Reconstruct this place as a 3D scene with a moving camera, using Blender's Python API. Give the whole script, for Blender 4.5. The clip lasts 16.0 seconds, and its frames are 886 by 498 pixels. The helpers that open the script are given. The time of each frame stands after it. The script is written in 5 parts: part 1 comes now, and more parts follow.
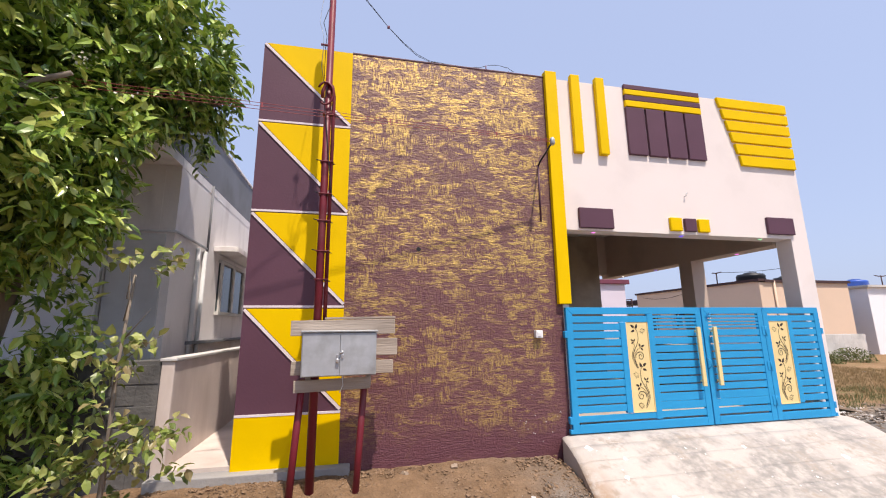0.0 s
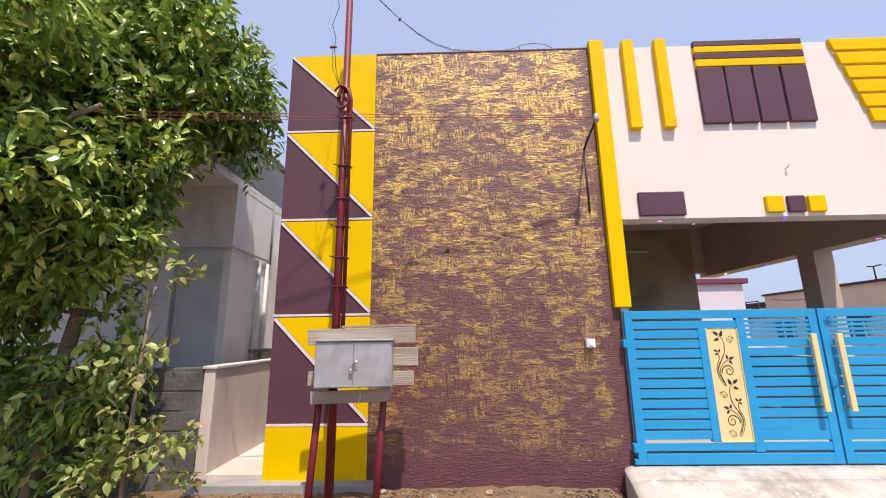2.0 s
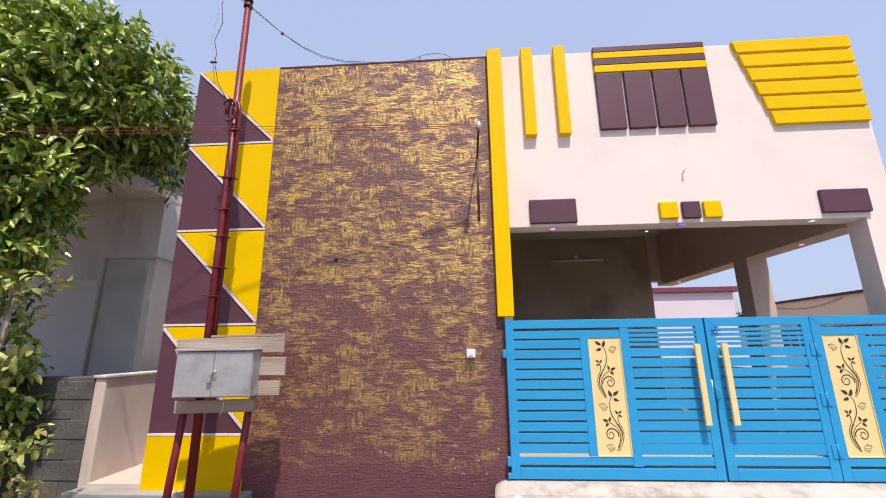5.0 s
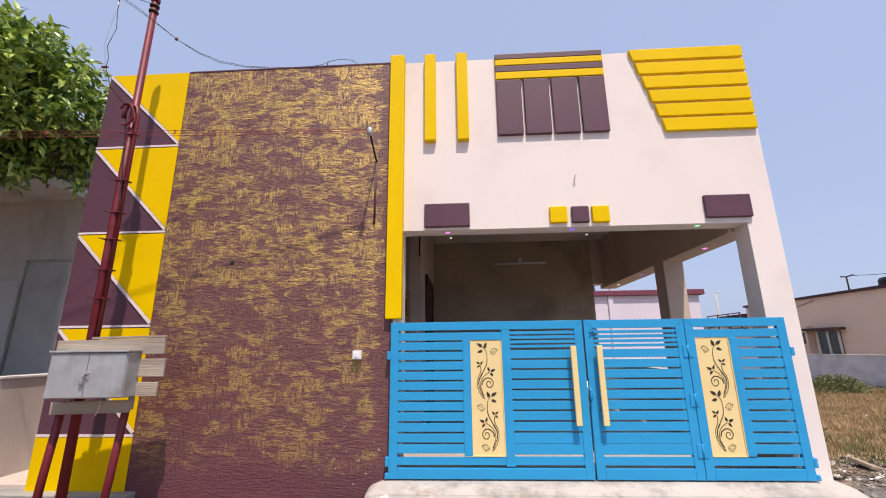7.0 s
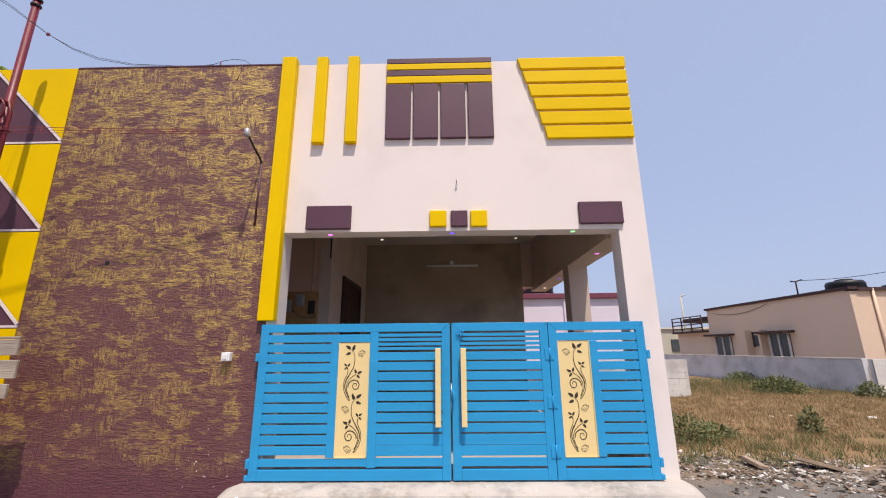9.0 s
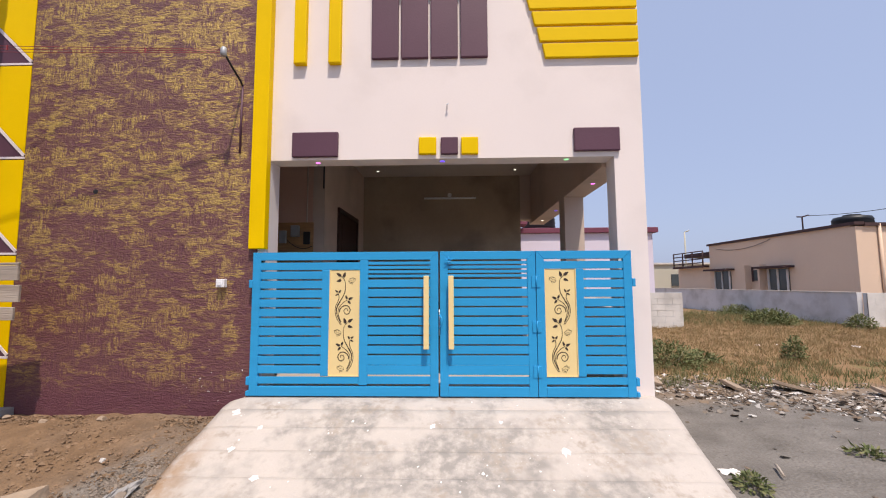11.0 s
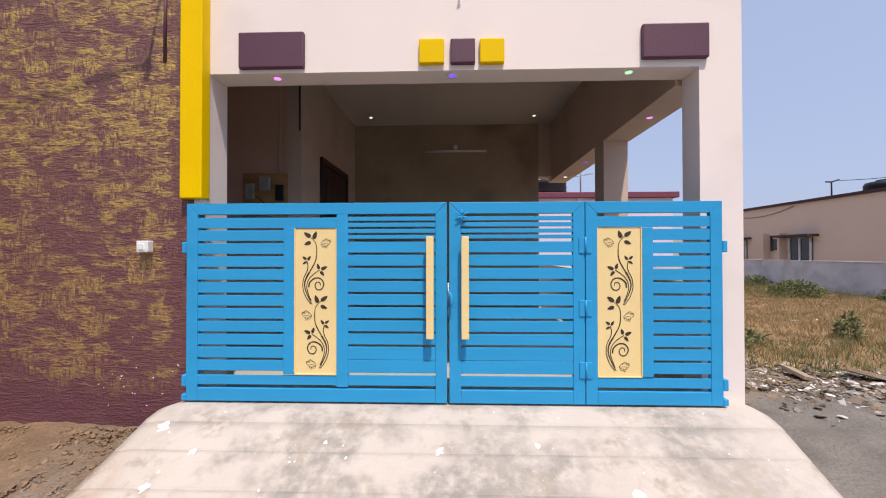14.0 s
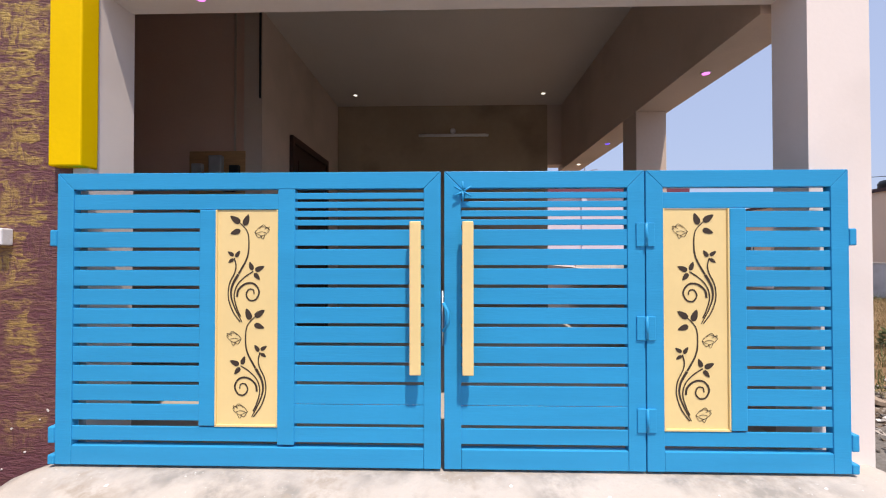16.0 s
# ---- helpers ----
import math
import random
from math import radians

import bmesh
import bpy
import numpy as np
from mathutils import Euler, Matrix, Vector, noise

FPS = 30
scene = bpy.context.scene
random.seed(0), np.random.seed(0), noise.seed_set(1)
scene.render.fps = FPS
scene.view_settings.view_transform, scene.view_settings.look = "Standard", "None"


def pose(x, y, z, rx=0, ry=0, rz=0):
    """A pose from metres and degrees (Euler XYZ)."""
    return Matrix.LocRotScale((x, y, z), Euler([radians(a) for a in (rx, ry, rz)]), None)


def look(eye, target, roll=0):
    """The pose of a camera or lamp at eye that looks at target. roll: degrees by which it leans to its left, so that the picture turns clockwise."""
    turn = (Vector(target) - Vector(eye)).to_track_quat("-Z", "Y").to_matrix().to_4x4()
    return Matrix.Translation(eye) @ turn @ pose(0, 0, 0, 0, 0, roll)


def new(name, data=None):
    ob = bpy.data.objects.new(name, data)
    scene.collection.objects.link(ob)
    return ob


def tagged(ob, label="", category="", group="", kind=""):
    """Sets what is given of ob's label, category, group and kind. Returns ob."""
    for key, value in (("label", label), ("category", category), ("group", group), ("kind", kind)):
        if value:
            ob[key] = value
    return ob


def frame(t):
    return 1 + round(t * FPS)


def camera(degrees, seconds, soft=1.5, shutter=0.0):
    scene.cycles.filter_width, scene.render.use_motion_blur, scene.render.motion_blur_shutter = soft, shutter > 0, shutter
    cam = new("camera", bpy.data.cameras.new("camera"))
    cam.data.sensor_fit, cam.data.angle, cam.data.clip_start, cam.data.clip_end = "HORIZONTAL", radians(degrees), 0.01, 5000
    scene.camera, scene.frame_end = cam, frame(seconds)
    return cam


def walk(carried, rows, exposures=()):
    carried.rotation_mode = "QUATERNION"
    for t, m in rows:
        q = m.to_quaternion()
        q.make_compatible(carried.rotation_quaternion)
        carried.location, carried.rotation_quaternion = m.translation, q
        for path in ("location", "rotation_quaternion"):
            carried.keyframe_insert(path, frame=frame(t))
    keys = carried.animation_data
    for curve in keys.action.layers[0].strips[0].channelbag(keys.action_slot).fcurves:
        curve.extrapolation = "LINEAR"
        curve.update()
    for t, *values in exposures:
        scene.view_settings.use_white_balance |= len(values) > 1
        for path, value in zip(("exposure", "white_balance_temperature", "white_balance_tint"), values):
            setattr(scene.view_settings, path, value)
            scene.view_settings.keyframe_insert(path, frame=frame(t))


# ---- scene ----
cam = camera(94.9, 16.0, soft=1.1)
METRES, EYE, TILT, LEAN, TURN = 7.2, 1.35, 0.0, 0.0, -12.0
ROWS = [
    (0.0, 0.0, 0.0, 0.0, 0.11, 10.96, 0.57),
    (0.5, 0.0253, 0.0075, 0.0019, 4.21, 10.97, 0.66),
    (1.0, 0.0517, 0.0228, 0.0019, 8.28, 11.24, 0.73),
    (1.5, 0.0746, 0.0489, -0.0016, 11.54, 11.84, 0.76),
    (2.0, 0.0977, 0.0675, 0.0, 13.62, 12.14, 0.75),
    (2.5, 0.1282, 0.0775, -0.0015, 14.78, 12.43, 0.74),
    (3.0, 0.1582, 0.0862, -0.0007, 15.44, 12.64, 0.74),
    (5.5, 0.3327, 0.1282, -0.0025, 15.71, 13.59, 0.67),
    (6.0, 0.3783, 0.1323, -0.0029, 15.66, 13.66, 0.68),
    (6.5, 0.4137, 0.142, -0.0053, 15.49, 13.71, 0.66),
    (7.0, 0.4491, 0.1524, -0.0047, 15.16, 13.75, 0.64),
    (7.5, 0.4926, 0.1591, -0.0045, 14.65, 13.78, 0.6),
    (8.0, 0.535, 0.1649, -0.0049, 14.01, 13.87, 0.56),
    (8.5, 0.5763, 0.1759, -0.004, 13.4, 13.94, 0.51),
    (9.0, 0.614, 0.1877, -0.0049, 13.03, 13.89, 0.48),
    (11.5, 0.6361, 0.2033, -0.0168, 13.93, 2.35, 0.17),
    (12.0, 0.6321, 0.2134, -0.0182, 13.99, 0.71, 0.14),
    (12.5, 0.6162, 0.2393, -0.0189, 13.95, 0.08, 0.11),
    (13.0, 0.6062, 0.2776, -0.0183, 13.88, 0.08, 0.1),
    (13.5, 0.5979, 0.3207, -0.0175, 13.87, 0.3, 0.08),
    (14.0, 0.5852, 0.3677, -0.0204, 13.9, 0.61, 0.09),
    (14.5, 0.5773, 0.4182, -0.0235, 13.93, 0.88, 0.07),
    (15.0, 0.5715, 0.4545, -0.0239, 13.83, 1.03, 0.07),
    (15.5, 0.5616, 0.4848, -0.0259, 13.64, 1.03, 0.07),
    (16.0, 0.5554, 0.5021, -0.0258, 13.44, 0.77, 0.03),
]
walk(cam, [(t, pose(0, 0, EYE, TILT, LEAN, TURN) @ pose(METRES * x, METRES * y, METRES * z, 90 + pitch, roll, yaw)) for t, x, y, z, yaw, pitch, roll in ROWS],
     exposures=[(0.0, 0.35, 7020, 15), (3.0, 0.40, 7020, 15), (6.0, 0.28, 7020, 15), (9.0, 0.13, 7020, 15), (12.5, 0.12, 7020, 15), (14.5, 0.17, 7020, 15), (16.0, 0.25, 7020, 15)])

# ---- light ----
SUN_EL = 67.0
sun = new("sun", bpy.data.lights.new("sun", "SUN"))
sun.data.energy, sun.data.angle, sun.data.color = 4.3, radians(0.8), (1.0, 0.94, 0.86)
sun.matrix_world = look((3.0, -20 * math.cos(radians(SUN_EL)), 20 * math.sin(radians(SUN_EL))), (0.0, 0, 0))
world = bpy.data.worlds.new("sky")
scene.world = world
world.use_nodes = True
wn = world.node_tree.nodes
sky = wn.new("ShaderNodeTexSky")
sky.sky_type, sky.sun_disc = "NISHITA", False
sky.sun_elevation, sky.sun_rotation = radians(SUN_EL), math.pi - 0.33
sky.air_density, sky.dust_density, sky.ozone_density = 1.0, 3.0, 2.0
wn["Background"].inputs["Strength"].default_value = 0.12
haze = wn.new("ShaderNodeMix")
haze.data_type = "RGBA"
haze.inputs["Factor"].default_value = 0.62
haze.inputs[7].default_value = (3.9, 5.0, 7.7, 1)
world.node_tree.links.new(sky.outputs["Color"], haze.inputs[6])
world.node_tree.links.new(haze.outputs[2], wn["Background"].inputs["Color"])


# ---- materials ----
def mat(name, color, rough=0.7, var=0.12, scale=3.0, fine=60.0, bump=0.15, bump_scale=80.0, metal=0.0,
        stretch=(1, 1, 1), dirt=None, dirt_amount=0.3, dirt_scale=1.3, emit=0.0, spec=0.4):
    """A surface with variation at two scales, optional stains and a fine relief."""
    m = bpy.data.materials.new(name)
    m.use_nodes = True
    nt, n = m.node_tree, m.node_tree.nodes
    ln = nt.links.new
    b = n["Principled BSDF"]
    b.inputs["Roughness"].default_value, b.inputs["Metallic"].default_value = rough, metal
    b.inputs["Specular IOR Level"].default_value = spec
    co, mp = n.new("ShaderNodeTexCoord"), n.new("ShaderNodeMapping")
    mp.inputs["Scale"].default_value = stretch
    ln(co.outputs["Object"], mp.inputs["Vector"])

    def nz(s, detail=5.0):
        t = n.new("ShaderNodeTexNoise")
        t.inputs["Scale"].default_value, t.inputs["Detail"].default_value = s, detail
        ln(mp.outputs["Vector"], t.inputs["Vector"])
        return t.outputs["Fac"]

    def mix(fac, a, c):
        x = n.new("ShaderNodeMix")
        x.data_type = "RGBA"
        ln(fac, x.inputs["Factor"])
        for sock, val in ((x.inputs[6], a), (x.inputs[7], c)):
            if isinstance(val, tuple):
                sock.default_value = (*val, 1)
            else:
                ln(val, sock)
        return x.outputs[2]

    def ramp(fac, a, c):
        r = n.new("ShaderNodeMapRange")
        r.inputs["From Min"].default_value, r.inputs["From Max"].default_value = a, c
        ln(fac, r.inputs["Value"])
        return r.outputs["Result"]

    lo = tuple(max(0, c * (1 - var)) for c in color)
    hi = tuple(min(1, c * (1 + var)) for c in color)
    col = mix(ramp(nz(scale), 0.3, 0.7), lo, hi)
    col = mix(ramp(nz(fine, 3), 0.25, 1.6), col, tuple(c * (1 - 1.5 * var) for c in color))
    if dirt:
        d = ramp(nz(dirt_scale, 8), 0.62 - dirt_amount * 0.4, 0.8)
        col = mix(d, col, dirt)
    ln(col, b.inputs["Base Color"])
    if bump:
        bp = n.new("ShaderNodeBump")
        bp.inputs["Strength"].default_value, bp.inputs["Distance"].default_value = bump, 0.01
        ln(nz(bump_scale, 4), bp.inputs["Height"])
        ln(bp.outputs["Normal"], b.inputs["Normal"])
    if emit:
        b.inputs["Emission Color"].default_value, b.inputs["Emission Strength"].default_value = (*color, 1), emit
    return m


PURPLE = (0.100, 0.040, 0.063)
YELLOW = (0.80, 0.52, 0.0)
M_white = mat("white_wall_paint", (0.80, 0.715, 0.675), 0.75, 0.03, 0.8, 40, 0.05, 55, dirt=(0.70, 0.62, 0.58), dirt_amount=0.2)
M_yellow = mat("yellow_paint", YELLOW, 0.6, 0.05, 2.0, 50, 0.1, 45, spec=0.12)
M_purple = mat("purple_paint", PURPLE, 0.55, 0.10, 1.5, 50, 0.12, 45)
M_line = mat("white_line_paint", (0.72, 0.64, 0.66), 0.7, 0.08, 8, 60)
M_porch = mat("porch_paint", (0.56, 0.45, 0.38), 0.8, 0.05, 1.0, 40, 0.1, 40, dirt=(0.42, 0.35, 0.29), dirt_amount=0.25)
M_meterwall = mat("inner_wall_paint", (0.66, 0.44, 0.35), 0.8, 0.05, 1.0, 40, 0.1, 40)
M_floor = mat("porch_floor_cement", (0.44, 0.39, 0.34), 0.6, 0.08, 2, 40, 0.1, 40)
M_ceil = mat("ceiling_paint", (0.64, 0.57, 0.50), 0.85, 0.05, 0.7, 30)
M_tile = mat("porch_wall_tile", (0.38, 0.30, 0.21), 0.35, 0.12, 1.2, 12, 0.02, dirt=(0.19, 0.15, 0.11), dirt_amount=0.22)
M_blue = mat("blue_gate_enamel", (0.018, 0.305, 0.60), 0.36, 0.07, 1.5, 30, 0.10, 22, stretch=(0.6, 1, 5), spec=0.22)
M_cream = mat("cream_enamel", (0.80, 0.62, 0.30), 0.4, 0.05, 2, 30, 0.05)
# near-black colour standing in for the shade seen through the vine openings
M_cut_shade = mat("cutout_shade", (0.045, 0.030, 0.022), 0.7, 0.1)
M_concrete = mat("grey_concrete", (0.33, 0.32, 0.31), 0.9, 0.15, 2.5, 40, 0.5, 30, dirt=(0.15, 0.145, 0.14), dirt_amount=0.4)
M_darkblock = mat("weathered_block", (0.125, 0.12, 0.115), 0.95, 0.25, 3, 30, 0.9, 25, dirt=(0.06, 0.06, 0.055), dirt_amount=0.6)
M_block = mat("whitewashed_block", (0.62, 0.60, 0.57), 0.9, 0.12, 1.5, 25, 0.5, 20, dirt=(0.35, 0.33, 0.31), dirt_amount=0.4)
M_nbwhite = mat("neighbour_wall_paint", (0.82, 0.78, 0.76), 0.9, 0.06, 1.2, 30, 0.2, 30, dirt=(0.52, 0.48, 0.46), dirt_amount=0.25, dirt_scale=2, stretch=(1, 1, 0.4))
M_nbgreyw = mat("pale_grey_sheet", (0.60, 0.61, 0.61), 0.7, 0.05, 1.5, 30, 0.1, 30, dirt=(0.38, 0.38, 0.38), dirt_amount=0.3)
M_nbgrey = mat("neighbour_parapet", (0.20, 0.205, 0.22), 0.9, 0.1, 1.5, 30, 0.2, 30, dirt=(0.14, 0.14, 0.14))
M_pinkwash = mat("stained_plaster", (0.66, 0.57, 0.52), 0.85, 0.1, 1.5, 30, 0.2, 30, dirt=(0.36, 0.29, 0.24), dirt_amount=0.5, stretch=(1, 1, 0.35))
M_red = mat("red_oxide_pipe", (0.150, 0.011, 0.021), 0.45, 0.2, 6, 60, 0.15, 60, dirt=(0.16, 0.06, 0.05), dirt_amount=0.2)
M_wood = mat("grey_plank", (0.42, 0.355, 0.295), 0.85, 0.25, 3, 30, 0.5, 20, stretch=(0.25, 4, 4), dirt=(0.16, 0.12, 0.09), dirt_amount=0.4)
M_steel = mat("galvanised_box", (0.44, 0.46, 0.48), 0.45, 0.14, 4, 25, 0.08, metal=0.35, dirt=(0.26, 0.26, 0.25), dirt_amount=0.45, dirt_scale=5)
M_dark = mat("black_rubber", (0.02, 0.02, 0.022), 0.6, 0.1)
M_cable = mat("red_cable", (0.30, 0.05, 0.06), 0.5, 0.1)
M_chrome = mat("bright_metal", (0.6, 0.6, 0.6), 0.3, 0.05, metal=0.9)
M_plastic = mat("white_plastic", (0.75, 0.75, 0.76), 0.4, 0.03)
M_door = mat("dark_wood_door", (0.05, 0.018, 0.014), 0.5, 0.2, 3, 40, stretch=(4, 4, 0.5))
M_board = mat("brown_board", (0.45, 0.26, 0.12), 0.5, 0.2, 5, 40, stretch=(1, 1, 6))
M_peach = mat("peach_wall_paint", (0.70, 0.53, 0.40), 0.85, 0.05, 0.4, 10, 0.1)
M_brown = mat("dark_brown_trim", (0.06, 0.03, 0.03), 0.7, 0.1)
M_lav = mat("lavender_wall_paint", (0.66, 0.60, 0.68), 0.85, 0.04, 0.4, 10)
M_maroon = mat("maroon_trim", (0.17, 0.045, 0.075), 0.7, 0.1)
M_whitehouse = mat("white_house_paint", (0.80, 0.80, 0.83), 0.85, 0.03, 0.4, 10, 0.1)
M_greyhouse = mat("pale_wall_paint", (0.46, 0.44, 0.36), 0.85, 0.05, 0.4, 10)
M_glass = mat("dark_window_glass", (0.06, 0.075, 0.08), 0.12, 0.1, bump=0)
M_plotwall = mat("plot_wall_cement", (0.60, 0.61, 0.63), 0.9, 0.1, 0.8, 20, 0.3, 20, dirt=(0.34, 0.34, 0.34), dirt_amount=0.4)
M_tank = mat("black_tank", (0.016, 0.018, 0.020), 0.45, 0.1)
M_tankblue = mat("blue_tank", (0.03, 0.10, 0.42), 0.45, 0.1)
M_bark = mat("pale_bark", (0.22, 0.18, 0.14), 0.9, 0.25, 6, 40, 0.6, 30, stretch=(1, 1, 0.3))
M_stone = mat("rubble_stone", (0.34, 0.26, 0.19), 0.95, 0.2, 5, 40, 0.6, 40)
M_bed = mat("cement_spill", (0.25, 0.205, 0.165), 0.95, 0.2, 5, 40, 0.8, 60)
M_splat = mat("white_paint_splash", (0.70, 0.67, 0.64), 0.8, 0.05)
M_soilclod = mat("soil_clod", (0.23, 0.15, 0.092), 0.95, 0.25, 9, 60, 0.5, 60)
M_pink_l = mat("pink_lamp", (1.0, 0.2, 0.9), emit=1.6)
M_blue_l = mat("blue_lamp", (0.12, 0.06, 1.0), emit=1.6)
M_green_l = mat("green_lamp", (0.3, 1.0, 0.4), emit=1.2)
M_white_l = mat("white_lamp", (1.0, 0.97, 0.85), emit=1.6)


def island_mat(name, colors, rough=0.6, trans=0.0):
    """A colour drawn at random for each loose piece."""
    m = bpy.data.materials.new(name)
    m.use_nodes = True
    n, ln = m.node_tree.nodes, m.node_tree.links.new
    b = n["Principled BSDF"]
    b.inputs["Roughness"].default_value = rough
    g, r = n.new("ShaderNodeNewGeometry"), n.new("ShaderNodeValToRGB")
    while len(r.color_ramp.elements) < len(colors):
        r.color_ramp.elements.new(0.5)
    for i, c in enumerate(colors):
        r.color_ramp.elements[i].position, r.color_ramp.elements[i].color = i / (len(colors) - 1), (*c, 1)
    ln(g.outputs["Random Per Island"], r.inputs["Fac"])
    ln(r.outputs["Color"], b.inputs["Base Color"])
    if trans:
        t, mx = n.new("ShaderNodeBsdfTranslucent"), n.new("ShaderNodeMixShader")
        ln(r.outputs["Color"], t.inputs["Color"])
        mx.inputs["Fac"].default_value = trans
        ln(b.outputs["BSDF"], mx.inputs[1])
        ln(t.outputs["BSDF"], mx.inputs[2])
        ln(mx.outputs["Shader"], n["Material Output"].inputs["Surface"])
    return m


M_leaf = island_mat("tree_leaf", [(0.05, 0.10, 0.018), (0.16, 0.27, 0.045), (0.33, 0.46, 0.08), (0.52, 0.56, 0.17)], 0.28, 0.15)
M_leaf2 = island_mat("vine_leaf", [(0.09, 0.13, 0.032), (0.20, 0.26, 0.055), (0.34, 0.38, 0.11), (0.28, 0.22, 0.11)], 0.40, 0.25)
M_flower = island_mat("white_blossom", [(0.5, 0.5, 0.42), (0.62, 0.6, 0.52)], 0.8)
M_grass = island_mat("dry_grass", [(0.33, 0.23, 0.115), (0.29, 0.195, 0.095), (0.24, 0.185, 0.085), (0.38, 0.275, 0.15)], 0.9, 0.2)
M_green = island_mat("green_weed", [(0.08, 0.11, 0.04), (0.14, 0.16, 0.06), (0.21, 0.20, 0.09)], 0.8, 0.2)
M_rubbish = island_mat("mixed_rubbish", [(0.11, 0.075, 0.05), (0.22, 0.16, 0.11), (0.035, 0.03, 0.026), (0.17, 0.125, 0.09), (0.10, 0.075, 0.052), (0.42, 0.37, 0.32), (0.08, 0.062, 0.047), (0.66, 0.64, 0.61), (0.14, 0.105, 0.078)], 0.9)


def brush_wall_material():
    """Dark purple plaster with gold dry-brushed over its raised horizontal relief, thinning out towards the base."""
    m = bpy.data.materials.new("gold_brushed_plaster")
    m.use_nodes = True
    n, ln = m.node_tree.nodes, m.node_tree.links.new
    b = n["Principled BSDF"]
    b.inputs["Roughness"].default_value = 0.6
    co = n.new("ShaderNodeTexCoord")

    def nz(sx, sz, scale, detail, dist=0.0):
        mp = n.new("ShaderNodeMapping")
        mp.inputs["Scale"].default_value = (sx, 1, sz)
        ln(co.outputs["Object"], mp.inputs["Vector"])
        t = n.new("ShaderNodeTexNoise")
        t.inputs["Scale"].default_value, t.inputs["Detail"].default_value = scale, detail
        t.inputs["Distortion"].default_value = dist
        ln(mp.outputs["Vector"], t.inputs["Vector"])
        return t.outputs["Fac"]

    def calc(op, a, c, e=None):
        x = n.new("ShaderNodeMath")
        x.operation = op
        for i, v in enumerate((a, c, e)):
            if v is None:
                continue
            if isinstance(v, (int, float)):
                x.inputs[i].default_value = v
            else:
                ln(v, x.inputs[i])
        return x.outputs[0]

    def span(v, lo, hi, t0=0.0, t1=1.0):
        r = n.new("ShaderNodeMapRange")
        for key, val in (("From Min", lo), ("From Max", hi), ("To Min", t0), ("To Max", t1)):
            r.inputs[key].default_value = val
        ln(v, r.inputs["Value"])
        return r.outputs[0]

    def cells(sx, sz, scale, wobble):
        mp, warp, add = n.new("ShaderNodeMapping"), n.new("ShaderNodeTexNoise"), n.new("ShaderNodeVectorMath")
        mp.inputs["Scale"].default_value = (sx, 0.0, sz)
        ln(co.outputs["Object"], mp.inputs["Vector"])
        warp.inputs["Scale"].default_value, warp.inputs["Detail"].default_value = 5.0, 4.0
        ln(co.outputs["Object"], warp.inputs["Vector"])
        add.operation = "MULTIPLY_ADD"
        ln(warp.outputs["Color"], add.inputs[0])
        add.inputs[1].default_value = (wobble, 0, wobble)
        ln(mp.outputs["Vector"], add.inputs[2])
        v, sp = n.new("ShaderNodeTexVoronoi"), n.new("ShaderNodeSeparateColor")
        v.distance = "CHEBYCHEV"
        v.inputs["Scale"].default_value = scale
        ln(add.outputs[0], v.inputs["Vector"])
        ln(v.outputs["Color"], sp.inputs[0])
        return sp.outputs[0], sp.outputs[1]

    def blend(f, a, c):
        x = n.new("ShaderNodeMix")
        ln(f, x.inputs[0])
        ln(a, x.inputs[2])
        ln(c, x.inputs[3])
        return x.outputs[0]

    sep = n.new("ShaderNodeSeparateXYZ")
    ln(co.outputs["Object"], sep.inputs[0])
    X, Z = sep.outputs["X"], sep.outputs["Z"]
    dab, way = cells(1.0, 1.7, 4.2, 0.30)          # trowel dabs of about a hand's length
    dab2, way2 = cells(1.0, 2.6, 7.5, 0.22)
    big = nz(1, 1.4, 1.3, 3)
    strokes = nz(1.0, 2.6, 4.6, 5, 1.2)
    along = nz(0.8, 3.4, 12.0, 5, 0.9)             # comb marks lying down
    upright = nz(3.4, 0.8, 12.0, 5, 0.6)           # comb marks standing up
    grit = nz(1.0, 1.3, 34.0, 6, 0.6)
    comb = blend(span(way, 0.62, 0.70), along, upright)
    patch = calc("ADD", calc("MULTIPLY", dab, 0.26), calc("MULTIPLY", dab2, 0.22))
    patch = calc("ADD", patch, calc("MULTIPLY", strokes, 0.75))
    patch = calc("ADD", patch, calc("MULTIPLY", big, 0.45))
    patch = calc("ADD", patch, span(Z, 0.0, 4.9, -0.075, 0.035))
    patch = calc("ADD", patch, span(X, 2.38, 2.56, 0.0, -0.35))
    f1 = span(patch, 0.74, 0.96, 0.12, 1.0)
    f1 = calc("MULTIPLY", f1, span(Z, 0.12, 2.6, 0.58, 1.0))
    f1 = calc("MULTIPLY", f1, span(Z, 0.05, 0.30, 0.15, 1.0))
    tooth = calc("ADD", calc("MULTIPLY", comb, 0.62), calc("MULTIPLY", grit, 0.38))
    f2 = span(tooth, 0.42, 0.56, 0.05, 1.0)
    solid_dab = span(patch, 0.98, 1.14, 0.0, 0.55)
    gold = calc("MULTIPLY", f1, calc("MAXIMUM", f2, solid_dab))
    gold = calc("MULTIPLY", gold, 0.92)
    base = n.new("ShaderNodeMix")
    base.data_type = "RGBA"
    base.inputs[6].default_value, base.inputs[7].default_value = (0.092, 0.028, 0.042, 1), (0.150, 0.053, 0.066, 1)
    ln(nz(1, 2, 5, 6), base.inputs["Factor"])
    mx = n.new("ShaderNodeMix")
    mx.data_type = "RGBA"
    ln(gold, mx.inputs["Factor"])
    ln(base.outputs[2], mx.inputs[6])
